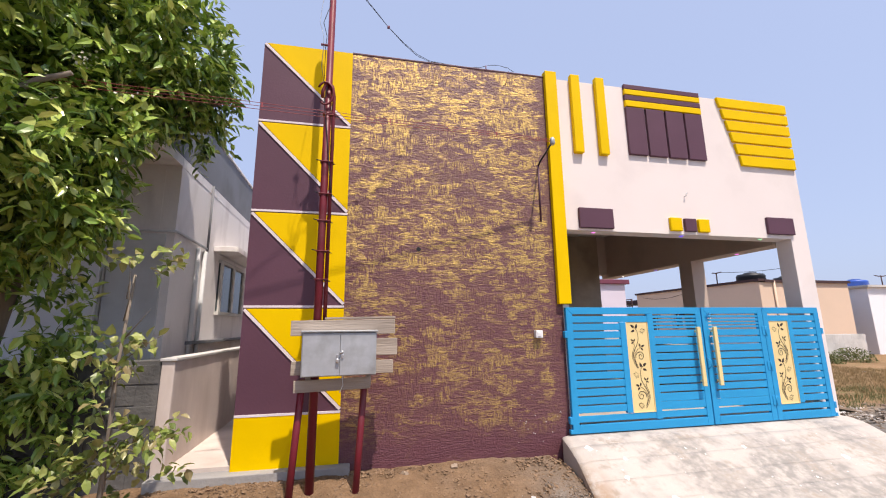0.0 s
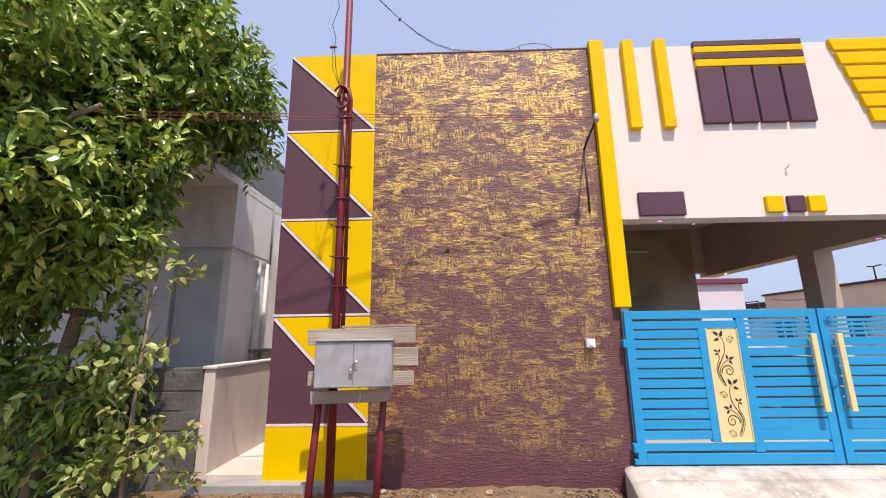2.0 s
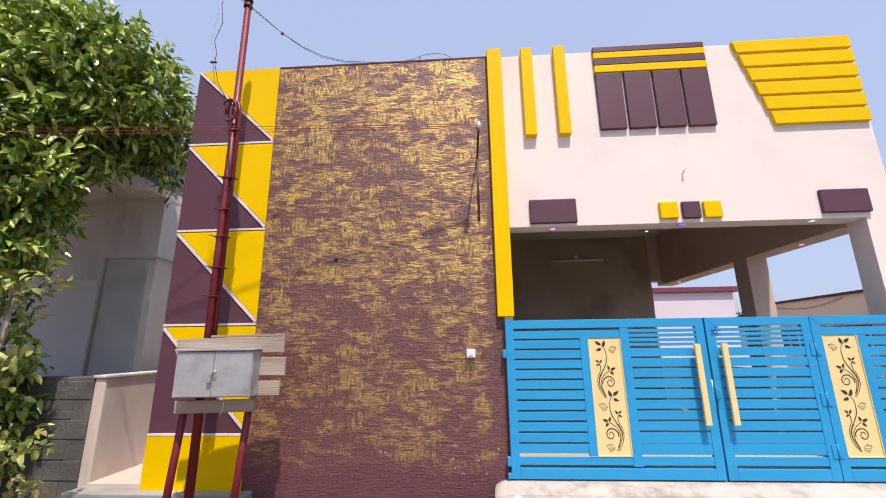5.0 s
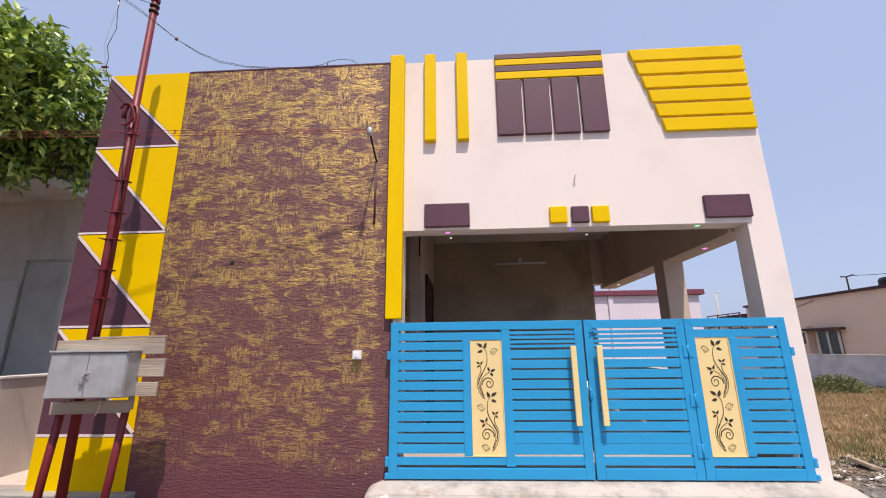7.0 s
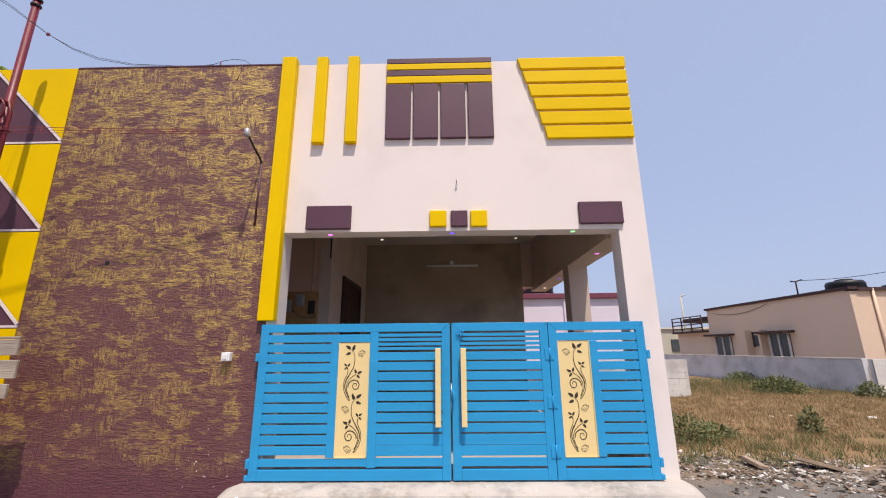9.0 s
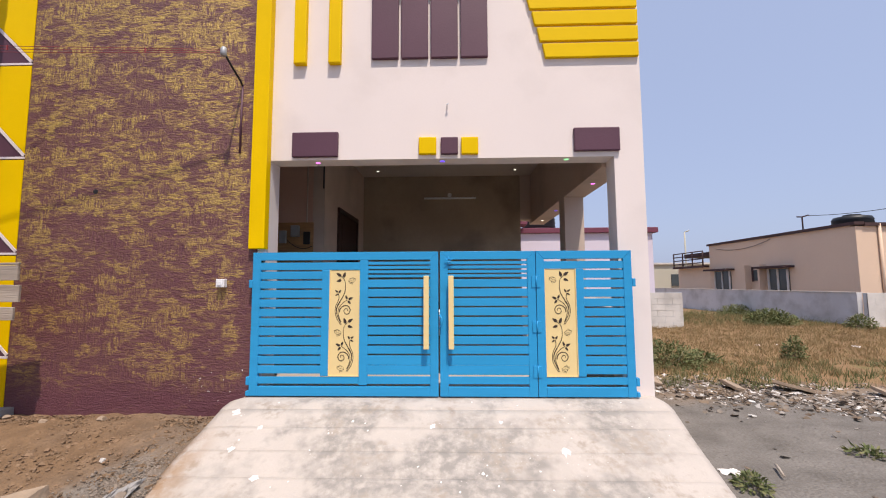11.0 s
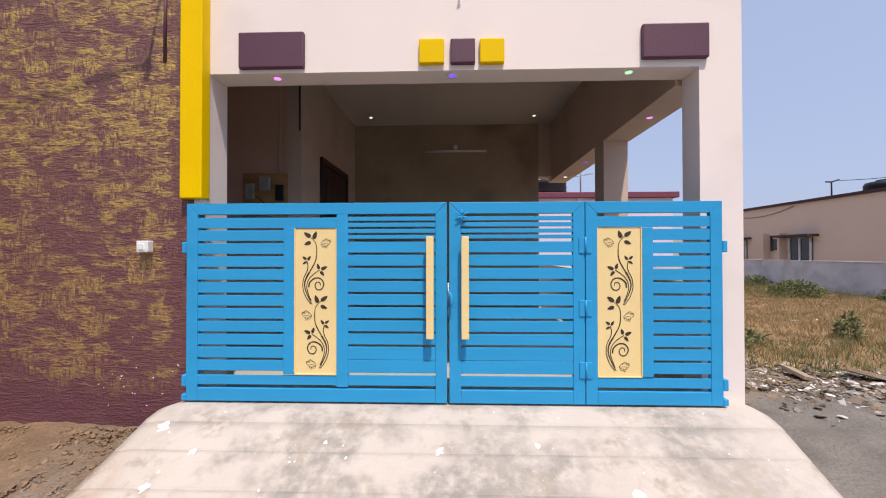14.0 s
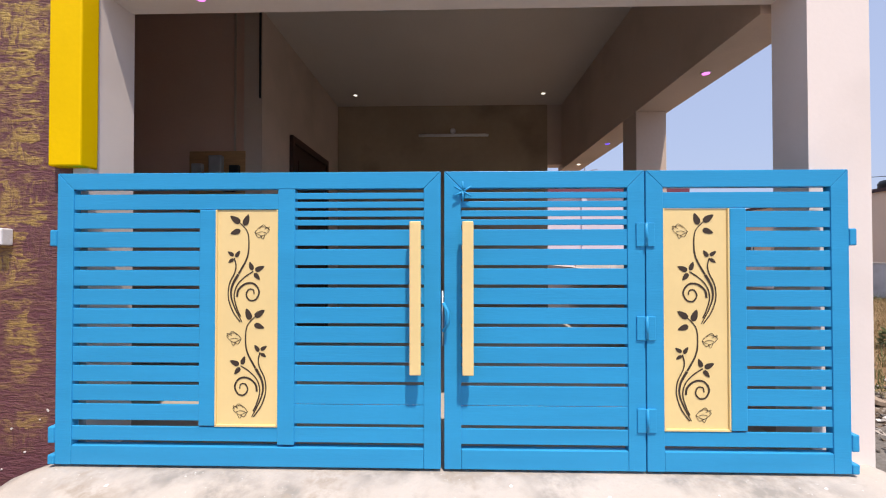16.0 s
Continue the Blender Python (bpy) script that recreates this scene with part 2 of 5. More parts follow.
    mx.inputs[7].default_value = (0.60, 0.415, 0.125, 1)
    ln(mx.outputs[2], b.inputs["Base Color"])
    ln(calc("MULTIPLY", gold, 0.75), b.inputs["Metallic"])
    b.inputs["Roughness"].default_value = 0.52
    b.inputs["Specular IOR Level"].default_value = 0.5
    bp = n.new("ShaderNodeBump")
    bp.inputs["Strength"].default_value, bp.inputs["Distance"].default_value = 0.6, 0.018
    ridges = nz(0.7, 4.2, 20.0, 5, 0.8)            # fine ridges of the rendering
    h = calc("ADD", calc("MULTIPLY", strokes, 0.45), calc("ADD", calc("MULTIPLY", comb, 0.7), calc("MULTIPLY", grit, 0.55)))
    h = calc("ADD", h, calc("MULTIPLY", ridges, 0.55))
    ln(h, bp.inputs["Height"])
    ln(bp.outputs["Normal"], b.inputs["Normal"])
    return m


M_brush = brush_wall_material()


def ground_material():
    """Brown tipped soil by the house, grey trodden dust on the lane, straw-coloured plot beyond."""
    m = bpy.data.materials.new("bare_ground")
    m.use_nodes = True
    n, ln = m.node_tree.nodes, m.node_tree.links.new
    b = n["Principled BSDF"]
    b.inputs["Roughness"].default_value = 0.95
    b.inputs["Specular IOR Level"].default_value = 0.2
    co = n.new("ShaderNodeTexCoord")

    def nz(s, d=6):
        t = n.new("ShaderNodeTexNoise")
        t.inputs["Scale"].default_value, t.inputs["Detail"].default_value = s, d
        ln(co.outputs["Object"], t.inputs["Vector"])
        return t.outputs["Fac"]

    def step(v, a, c, wobble=None, amount=0.0):
        if wobble:
            w = n.new("ShaderNodeMath")
            w.operation = "MULTIPLY_ADD"
            ln(wobble, w.inputs[0])
            w.inputs[1].default_value = amount
            ln(v, w.inputs[2])
            v = w.outputs[0]
        r = n.new("ShaderNodeMapRange")
        r.inputs["From Min"].default_value, r.inputs["From Max"].default_value = a, c
        ln(v, r.inputs["Value"])
        return r.outputs[0]

    def mix(f, a, c):
        x = n.new("ShaderNodeMix")
        x.data_type = "RGBA"
        ln(f, x.inputs["Factor"])
        for s, v in ((x.inputs[6], a), (x.inputs[7], c)):
            if isinstance(v, tuple):
                s.default_value = (*v, 1)
            else:
                ln(v, s)
        return x.outputs[2]

    sep = n.new("ShaderNodeSeparateXYZ")
    ln(co.outputs["Object"], sep.inputs[0])
    soil = mix(step(nz(5), 0.3, 0.7), (0.15, 0.092, 0.052), (0.245, 0.155, 0.090))
    dust = mix(step(nz(2.5), 0.3, 0.7), (0.145, 0.135, 0.122), (0.225, 0.21, 0.192))
    straw = mix(step(nz(0.8), 0.35, 0.65), (0.25, 0.15, 0.075), (0.33, 0.21, 0.11))
    straw = mix(step(nz(1.7), 0.55, 0.75), straw, (0.17, 0.16, 0.06))
    wob = nz(1.2)
    near = mix(step(sep.outputs["X"], 2.2, 5.0, wob, 2.2), soil, dust)
    col = mix(step(sep.outputs["Y"], 7.6, 9.0, wob, 2.0), near, straw)
    dist = n.new("ShaderNodeVectorMath")
    dist.operation = "DISTANCE"
    ln(co.outputs["Object"], dist.inputs[0])
    dist.inputs[1].default_value = (2.15, 3.62, -0.35)
    col = mix(step(dist.outputs["Value"], 0.80, 0.62, nz(4.5), 0.6), col, (0.215, 0.19, 0.165))
    col = mix(step(nz(45, 4), 0.35, 1.3), col, (0.08, 0.06, 0.045))
    ln(col, b.inputs["Base Color"])
    bp = n.new("ShaderNodeBump")
    bp.inputs["Strength"].default_value, bp.inputs["Distance"].default_value = 0.9, 0.03
    ln(nz(30, 8), bp.inputs["Height"])
    ln(bp.outputs["Normal"], b.inputs["Normal"])
    return m


def ramp_material():
    """Pale cement with mottled grey stains in its middle and fine scratches."""
    m = mat("ramp_concrete", (0.465, 0.42, 0.38), 0.9, 0.08, 2.2, 70, 0.5, 45)
    n, ln = m.node_tree.nodes, m.node_tree.links.new
    b = n["Principled BSDF"]
    base = b.inputs["Base Color"].links[0].from_socket
    co = n.new("ShaderNodeTexCoord")

    def nz(s, d, lo, hi, off=0.0):
        mp = n.new("ShaderNodeMapping")
        mp.inputs["Location"].default_value = (off, 0.3, 0)
        t, r = n.new("ShaderNodeTexNoise"), n.new("ShaderNodeMapRange")
        t.inputs["Scale"].default_value, t.inputs["Detail"].default_value, t.inputs["Roughness"].default_value = s, d, 0.62
        r.inputs["From Min"].default_value, r.inputs["From Max"].default_value = lo, hi
        ln(co.outputs["Object"], mp.inputs["Vector"])
        ln(mp.outputs["Vector"], t.inputs["Vector"])
        ln(t.outputs["Fac"], r.inputs["Value"])
        return r.outputs[0]

    def both(a, c):
        x = n.new("ShaderNodeMath")
        x.operation = "MULTIPLY"
        ln(a, x.inputs[0])
        ln(c, x.inputs[1])
        return x.outputs[0]

    def over(f, col, under):
        x = n.new("ShaderNodeMix")
        x.data_type = "RGBA"
        ln(f, x.inputs["Factor"])
        ln(under, x.inputs[6])
        x.inputs[7].default_value = (*col, 1)
        return x.outputs[2]

    sep, mid = n.new("ShaderNodeSeparateXYZ"), n.new("ShaderNodeMapRange")
    ln(co.outputs["Object"], sep.inputs[0])
    wide = n.new("ShaderNodeMath")
    wide.operation = "SUBTRACT"
    ln(sep.outputs["X"], wide.inputs[0])
    wide.inputs[1].default_value = 4.65
    away = n.new("ShaderNodeMath")
    away.operation = "ABSOLUTE"
    ln(wide.outputs[0], away.inputs[0])
    mid.inputs["From Min"].default_value, mid.inputs["From Max"].default_value = 2.3, 1.5
    ln(away.outputs[0], mid.inputs["Value"])
    stain = both(both(nz(1.5, 4, 0.44, 0.56), nz(9, 12, 0.34, 0.58)), mid.outputs[0])
    col = over(stain, (0.268, 0.250, 0.228), base)
    col = over(both(nz(2.6, 4, 0.52, 0.62, 5.0), nz(14, 8, 0.40, 0.6)), (0.33, 0.285, 0.24), col)
    rim = n.new("ShaderNodeMapRange")
    rim.inputs["From Min"].default_value, rim.inputs["From Max"].default_value = 2.66, 2.40
    ln(sep.outputs["X"], rim.inputs["Value"])
    low = n.new("ShaderNodeMapRange")
    low.inputs["From Min"].default_value, low.inputs["From Max"].default_value = 4.45, 4.0
    ln(sep.outputs["Y"], low.inputs["Value"])
    col = over(both(both(rim.outputs[0], low.outputs[0]), nz(7, 8, 0.30, 0.55, 2.0)), (0.30, 0.20, 0.125), col)
    col = over(both(nz(40, 2, 0.68, 0.74, 9.0), nz(2.0, 3, 0.48, 0.6, 3.0)), (0.60, 0.57, 0.54), col)
    ln(col, b.inputs["Base Color"])
    return m


M_ground, M_ramp = ground_material(), ramp_material()


# ---- mesh helpers ----
def mesh_of(bm, material, name):
    me = bpy.data.meshes.new(name)
    bm.to_mesh(me)
    bm.free()
    me.materials.append(material)
    return me


def thing(name, at, label, category, group="", kind=""):
    ob = new(name)
    ob.location = at
    ob.empty_display_size = 0.1
    return tagged(ob, label, category, group, kind)


def origin(ob):
    v = Vector(ob.location)
    while ob.parent:
        ob = ob.parent
        v += Vector(ob.location)
    return v


def part(name, bm, material, parent, label=""):
    """Links a bmesh given in world metres as one mesh under a thing or a part."""
    bmesh.ops.translate(bm, verts=bm.verts, vec=-origin(parent))
    ob = new(name, mesh_of(bm, material, name))
    ob.parent = parent
    return tagged(ob, label)


def solid(name, bm, material, label, category="", kind="", group=""):
    return tagged(new(name, mesh_of(bm, material, name)), label, category, group, kind)


def box(x0, x1, y0, y1, z0, z1, bevel=0.0, bm=None):
    out = bm or bmesh.new()
    t = bmesh.new()
    bmesh.ops.create_cube(t, size=1)
    for v in t.verts:
        v.co = Vector(((x0 + x1) / 2 + v.co.x * (x1 - x0), (y0 + y1) / 2 + v.co.y * (y1 - y0), (z0 + z1) / 2 + v.co.z * (z1 - z0)))
    if bevel:
        bmesh.ops.bevel(t, geom=t.edges[:], offset=bevel, segments=2, affect="EDGES", profile=0.5)
    if bm is None:
        out.free()
        return t
    join(out, t)
    return out


def join(bm, other):
    me = bpy.data.meshes.new("tmp")
    other.to_mesh(me)
    other.free()
    bm.from_mesh(me)
    bpy.data.meshes.remove(me)


def prism(points, y0, y1, bevel=0.0):
    """A plate whose outline is given in x and z, from y0 (front) to y1."""
    bm = bmesh.new()
    f = bm.faces.new([bm.verts.new((x, y0, z)) for x, z in points])
    r = bmesh.ops.extrude_face_region(bm, geom=[f])
    bmesh.ops.translate(bm, verts=[v for v in r["geom"] if isinstance(v, bmesh.types.BMVert)], vec=(0, y1 - y0, 0))
    if bevel:
        bmesh.ops.bevel(bm, geom=bm.edges[:], offset=bevel, segments=2, affect="EDGES", profile=0.5)
    bmesh.ops.recalc_face_normals(bm, faces=bm.faces[:])
    return bm


def tube(points, radius, sides=8, taper=1.0, bm=None):
    """A round tube along points, its radius going to taper times itself."""
    bm = bm or bmesh.new()
    pts = [Vector(p) for p in points]
    rings, last = [], None
    for i, p in enumerate(pts):
        d = (pts[min(i + 1, len(pts) - 1)] - pts[max(i - 1, 0)]).normalized()
        a = d.orthogonal().normalized() if last is None else (last - d * last.dot(d)).normalized()
        last = a
        c = d.cross(a)
        r = radius * (1 + (taper - 1) * i / max(1, len(pts) - 1))
        rings.append([bm.verts.new(p + r * (math.cos(2 * math.pi * k / sides) * a + math.sin(2 * math.pi * k / sides) * c)) for k in range(sides)])
    for A, B in zip(rings, rings[1:]):
        for k in range(sides):
            bm.faces.new((A[k], A[(k + 1) % sides], B[(k + 1) % sides], B[k])).smooth = True
    bm.faces.new(rings[0][::-1])
    bm.faces.new(rings[-1])
    bmesh.ops.recalc_face_normals(bm, faces=bm.faces[:])
    return bm


def lathe(profile, at, sides=24):
    """A round body from (radius, height) pairs."""
    bm = bmesh.new()
    rings = [[bm.verts.new((at[0] + r * math.cos(2 * math.pi * k / sides), at[1] + r * math.sin(2 * math.pi * k / sides), at[2] + z)) for k in range(sides)] for r, z in profile]
    for A, B in zip(rings, rings[1:]):
        for k in range(sides):
            bm.faces.new((A[k], A[(k + 1) % sides], B[(k + 1) % sides], B[k])).smooth = True
    bm.faces.new(rings[0][::-1])
    bm.faces.new(rings[-1])
    bmesh.ops.recalc_face_normals(bm, faces=bm.faces[:])
    return bm


def sag(a, b, drop, n=14):
    a, b = Vector(a), Vector(b)
    return [a.lerp(b, i / n) - Vector((0, 0, drop * 4 * (i / n) * (1 - i / n))) for i in range(n + 1)]


def pieces_mesh(name, verts, faces, material):
    me = bpy.data.meshes.new(name)
    me.from_pydata(verts, [], faces)
    me.materials.append(material)
    return me


# ---- ground ----
def smooth(a, b, v):
    t = np.clip((v - a) / (b - a), 0, 1)
    return t * t * (3 - 2 * t)


def ground_z(x, y):
    base = -0.50 - 0.05 * smooth(8, 20, y)
    left = 1 - smooth(2.35, 2.5, x)
    heap = 0.355 * smooth(2.7 + 0.25 * smooth(1.5, 2.3, x), 4.9, y) * left * (1 - 0.5 * smooth(1.5, 4, -x))
    under = 0.25 * smooth(2.45, 2.6, x) * (1 - smooth(6.7, 6.82, x)) * smooth(3.15, 3.35, y) * (1 - smooth(4.7, 5.0, y))
    return base + heap - under


def build_ground():
    fine = np.concatenate([[-1500, -500, -150, -60, -30, -15, -8], np.arange(-4, 9.01, 0.09), np.arange(9.4, 26, 0.5), [28, 32, 40, 60, 120, 300, 800, 1500]])
    finey = np.concatenate([[-1500, -500, -150, -60, -30, -15, -8, -4], np.arange(-2, 9.01, 0.09), np.arange(9.4, 32, 0.5), [34, 40, 60, 120, 300, 800, 1500]])
    verts, faces = [], []
    for y in finey:
        for x in fine:
            z = float(ground_z(x, y))
            if abs(x) < 30 and abs(y) < 40:
                z += 0.025 * noise.noise((x * 1.7, y * 1.7, 0)) + 0.014 * noise.noise((x * 6, y * 6, 3))
                if x < 2.6 and 2.5 < y < 5:
                    z += 0.018 * noise.noise((x * 11, y * 11, 5))
            verts.append((x, y, z))
    w = len(fine)
    for j in range(len(finey) - 1):
        for i in range(w - 1):
            a = j * w + i
            faces.append((a, a + 1, a + w + 1, a + w))
    me = pieces_mesh("ground", verts, faces, M_ground)
    for p in me.polygons:
        p.use_smooth = True
    return tagged(new("ground", me), "bare brown and grey earth ground with dry grass beyond", "ground", kind="structure")


build_ground()


def ramp_z(y):
    return float(np.interp(y, [3.1, 3.45, 3.84, 4.35, 4.60, 4.72, 4.80, 5.2], [-0.53, -0.465, -0.325, -0.075, 0.032, 0.060, 0.064, 0.065]))


def build_ramp():
    """A sloping slab with tooled grooves across it."""
    ys, grooves = [], [3.62, 3.86, 4.10, 4.34, 4.56]
    for y in np.arange(3.1, 4.90, 0.06):
        if all(abs(y - g) > 0.02 for g in grooves):
            ys.append((float(y), 0.0))
    for g in grooves:
        ys += [(g - 0.005, 0.0), (g, -0.013), (g + 0.005, 0.0)]
    ys.sort()
    xs = np.linspace(0, 1, 60)
    bm = bmesh.new()
    rows = []
    for y, dz in ys:
        x0 = 2.28 + 0.13 * (y - 3.5) + 0.008 * math.sin(y * 9) + (0.06 * max(0, (y - 4.72) / 0.18) ** 2)
        x1 = 6.90 + 0.008 * math.sin(y * 7)
        row = []
        for u in xs:
            x = x0 + (x1 - x0) * u
            edge = 0.03 * max(0, 1 - min(u * 40, (1 - u) * 160))
            row.append(bm.verts.new((x, y, ramp_z(y) + dz * (0.5 + abs(noise.noise((x * 2, y, 1)))) - edge)))
        rows.append(row)
    for A, B in zip(rows, rows[1:]):
        for i in range(len(xs) - 1):
            bm.faces.new((A[i], A[i + 1], B[i + 1], B[i])).smooth = True
    rim = [r[0] for r in rows][::-1] + rows[0][1:] + [r[-1] for r in rows[1:]]
    low = [bm.verts.new((v.co.x, v.co.y, -0.75)) for v in rim]
    for i in range(len(rim) - 1):
        bm.faces.new((rim[i], rim[i + 1], low[i + 1], low[i]))
    bmesh.ops.recalc_face_normals(bm, faces=bm.faces[:])
    return solid("ramp", bm, M_ramp, "pale stained concrete ramp in front of the gate", "ramp", "structure")


build_ramp()


# ---- the house ----
WF = 4.90          # the white wall's face
PF = 4.860         # the raised panels' faces
R0, R1, R2 = 6.545, 6.868, 5.16

# textured wall and the zigzag strip
wall_tex = solid("wall_front", box(-0.14, 2.60, 4.852, 5.14, -0.6, 4.86), M_brush, "purple plaster wall dry-brushed with gold relief", "wall", "structure")
part("coping", box(-0.14, 2.53, 4.846, 5.15, 4.86, 4.885, 0.006), M_purple, wall_tex)
# flat black disc coloured as the shade inside the weep hole
part("weep_hole_shade", lathe([(0.027, 0), (0.028, 0.002)], (0, 0, 0), 12), M_dark, wall_tex).matrix_local = pose(0.725, 4.849, 2.298, 90)

ZL, ZR = -1.215, -0.135
LEV = [4.87, 3.82, 2.70, 1.60, 0.46, -0.10]
zig = solid("wall_side_strip", box(ZL, ZR - 0.003, 4.85, 5.14, -0.10, 4.865), M_purple, "flat purple and yellow zigzag painted wall strip", "wall", "structure")
for i in range(4):
    top, low = LEV[i] - (0.02 if i else 0), LEV[i + 1] + 0.015
    part("yellow_triangle", prism([(ZL + 0.035, top - 0.004), (ZR - 0.005, low + 0.035), (ZR - 0.005, top - 0.004)], 4.842, 4.852), M_yellow, zig)
    d = Vector((ZR - ZL, 0, low - top)).normalized()
    nx, nz_ = -d.z * 0.016, d.x * 0.016
    a, b2 = (ZL + 0.012, top - 0.012), (ZR - 0.012, low + 0.012)
    part("white_line", prism([(a[0] - nx, a[1] - nz_), (b2[0] - nx, b2[1] - nz_), (b2[0] + nx, b2[1] + nz_), (a[0] + nx, a[1] + nz_)], 4.839, 4.852), M_line, zig)
    part("white_line", box(ZL, ZR - 0.003, 4.8385, 4.852, LEV[i + 1] - 0.012, LEV[i + 1] + 0.012), M_line, zig)
part("yellow_base", box(ZL, ZR - 0.005, 4.842, 4.852, LEV[5] + 0.03, LEV[4] - 0.014), M_yellow, zig)
solid("plinth", box(-1.95, -0.02, 4.72, 5.2, -0.7, -0.07, 0.01), M_concrete, "rough grey concrete plinth under the wall", "plinth", "structure")
solid("wall_left", box(ZL + 0.002, ZL + 0.2, 5.14, 12.0, -0.6, 4.3), M_nbwhite, "plain plastered side wall of the house", "wall", "structure")

# white upper front with the porch opening under it
wall_up = solid("wall_upper", prism([(2.691, 2.643), (R0, 2.643), (R0, -0.6), (R1, -0.6), (R1, 4.897), (2.691, 4.897)], WF, R2 - 0.02), M_white, "pinkish white painted parapet wall and pillar of the porch", "wall", "structure")
solid("wall_jamb", box(2.603, 2.69, 4.853, R2, -0.5, 4.88), M_white, "white painted jamb of the porch opening", "wall", "structure")
part("corner_pilaster", box(2.525, 2.70, 4.79, 4.90, 1.632, 4.94, 0.008), M_yellow, wall_up, "yellow vertical strip")
for x0 in (2.95, 3.35):
    part("fin", box(x0, x0 + 0.138, 4.832, WF + 0.01, 3.757, 4.965, 0.008), M_yellow, wall_up, "yellow vertical fin")
for k, (z1, z0, m) in enumerate([(4.935, 4.86, M_purple), (4.852, 4.768, M_yellow), (4.76, 4.678, M_purple), (4.67, 4.572, M_yellow)]):
    part("band", box(3.84, 5.168, PF - 0.004 * (k % 2), WF + 0.01, z0, z1, 0.006), m, wall_up)
for k in range(4):
    x0 = 3.84 + k * 0.3395
    part("panel", box(x0, x0 + 0.308, PF, WF + 0.01, 3.808, 4.562, 0.008), M_purple, wall_up, "purple upright panel")
for k in range(6):
    top, low = 4.908 - 0.1925 * k, 4.752 - 0.194 * k
    part("slanted_band", prism([(5.50 + 0.0565 * k, top), (5.54 + 0.0545 * k, low), (6.852, low), (6.854, top)], PF, WF + 0.01, 0.006), M_yellow, wall_up, "yellow band with a slanted end")
for x0, x1, z0, z1, m in [(2.946, 3.469, 2.672, 2.957, M_purple), (6.105, 6.605, 2.70, 2.965, M_purple), (4.382, 4.577, 2.685, 2.881, M_yellow), (4.628, 4.82, 2.683, 2.878, M_purple), (4.856, 5.046, 2.681, 2.876, M_yellow)]:
    part("block", box(x0, x1, PF, WF + 0.01, z0, z1, 0.01), m, wall_up, "small raised block")
part("hook", tube([(4.70, 4.92, 3.22), (4.70, 4.862, 3.225), (4.70, 4.856, 3.25), (4.72, 4.854, 3.262)], 0.007), M_chrome, wall_up, "bent wire hook")

# porch
solid("pillar_back", box(6.50, 6.80, 6.82, 7.14, -0.5, 2.60, 0.004), M_porch, "cream plastered porch pillar", "pillar", "structure")
solid("beam_side", box(6.50, 6.832, R2 + 0.002, 9.85, 2.60, 3.9), M_porch, "cream plastered side beam of the porch", "beam", "structure")
solid("wall_porch_back", box(2.55, 6.256, 9.60, 9.85, -0.3, 3.9), M_tile, "marbled tile wall at the back of the porch", "wall", "structure")
solid("beam_back", box(6.258, 6.498, 9.60, 9.85, 2.68, 3.9), M_porch, "cream plastered beam at the back of the porch", "beam", "structure")
solid("wall_porch_left", box(2.50, 2.69, 6.84, 9.598, -0.3, 3.9), M_porch, "cream plastered inner porch wall", "wall", "structure")
solid("wall_meter", box(-1.0, 2.498, 6.87, 7.05, -0.3, 3.9), M_meterwall, "cream plastered wall that carries the meter board", "wall", "structure")
solid("ceiling", box(-1.0, 6.84, R2 + 0.004, 9.9, 3.70, 3.95), M_ceil, "grey white porch ceiling slab", "ceiling", "structure")
solid("floor", box(-1.0, 6.85, 4.90, 12.0, -0.55, 0.055), M_floor, "grey cement porch floor", "floor", "structure")
solid("wall_porch_end", box(-1.01, 0.2, R2 + 0.002, 6.868, 0.05, 3.698), M_porch, "plain end wall of the porch", "wall", "structure")
solid("wall_compound", box(6.62, 6.80, 7.145, 16.9, -0.6, 0.95), M_porch, "low plastered compound wall beside the porch", "wall", "structure")
solid("wall_compound_front", box(6.62, 6.80, R2 - 0.046, 6.815, -0.6, 0.95), M_porch, "low plastered compound wall between the pillars", "wall", "structure")
solid("conduit", tube([(2.40, 6.855, 0.1), (2.40, 6.855, 3.69)], 0.012), M_porch, "thin painted conduit on the porch wall", "conduit", "structure")
solid("black_conduit", tube([(2.672, 6.832, 2.78), (2.672, 6.832, 3.69)], 0.012), M_dark, "short black pipe on the wall corner", "pipe")

door = thing("door", (2.69, 8.25, 0.06), "dark wooden front door in a maroon frame", "door")
part("frame", box(2.69, 2.735, 7.54, 8.95, 2.52, 2.61, 0.006), M_door, door)
part("frame", box(2.69, 2.735, 7.54, 7.62, 0.06, 2.518, 0.006), M_door, door)
part("frame", box(2.69, 2.735, 8.87, 8.95, 0.06, 2.518, 0.006), M_door, door)
leaf = part("leaf", box(2.69, 2.712, 7.622, 8.868, 0.06, 2.516), M_door, door)
for a, b2 in ((0.25, 1.2), (1.35, 2.35)):
    part("door_panel", box(2.711, 2.722, 7.76, 8.73, a, b2, 0.008), M_door, leaf)

board = thing("meter_board", (2.2, 6.868, 1.6), "brown wooden meter board with grey electric meters", "meter board")
part("board", box(1.93, 2.52, 6.838, 6.868, 1.55, 2.235, 0.004), M_board, board)
part("meter", box(2.17, 2.30, 6.77, 6.837, 2.0, 2.18, 0.01), M_steel, board, "pale electric meter")
part("fuse_box", box(1.98, 2.09, 6.79, 6.837, 1.90, 2.10, 0.008), M_steel, board)
part("fuse_box", box(2.37, 2.47, 6.79, 6.837, 1.88, 2.08, 0.008), M_dark, board)
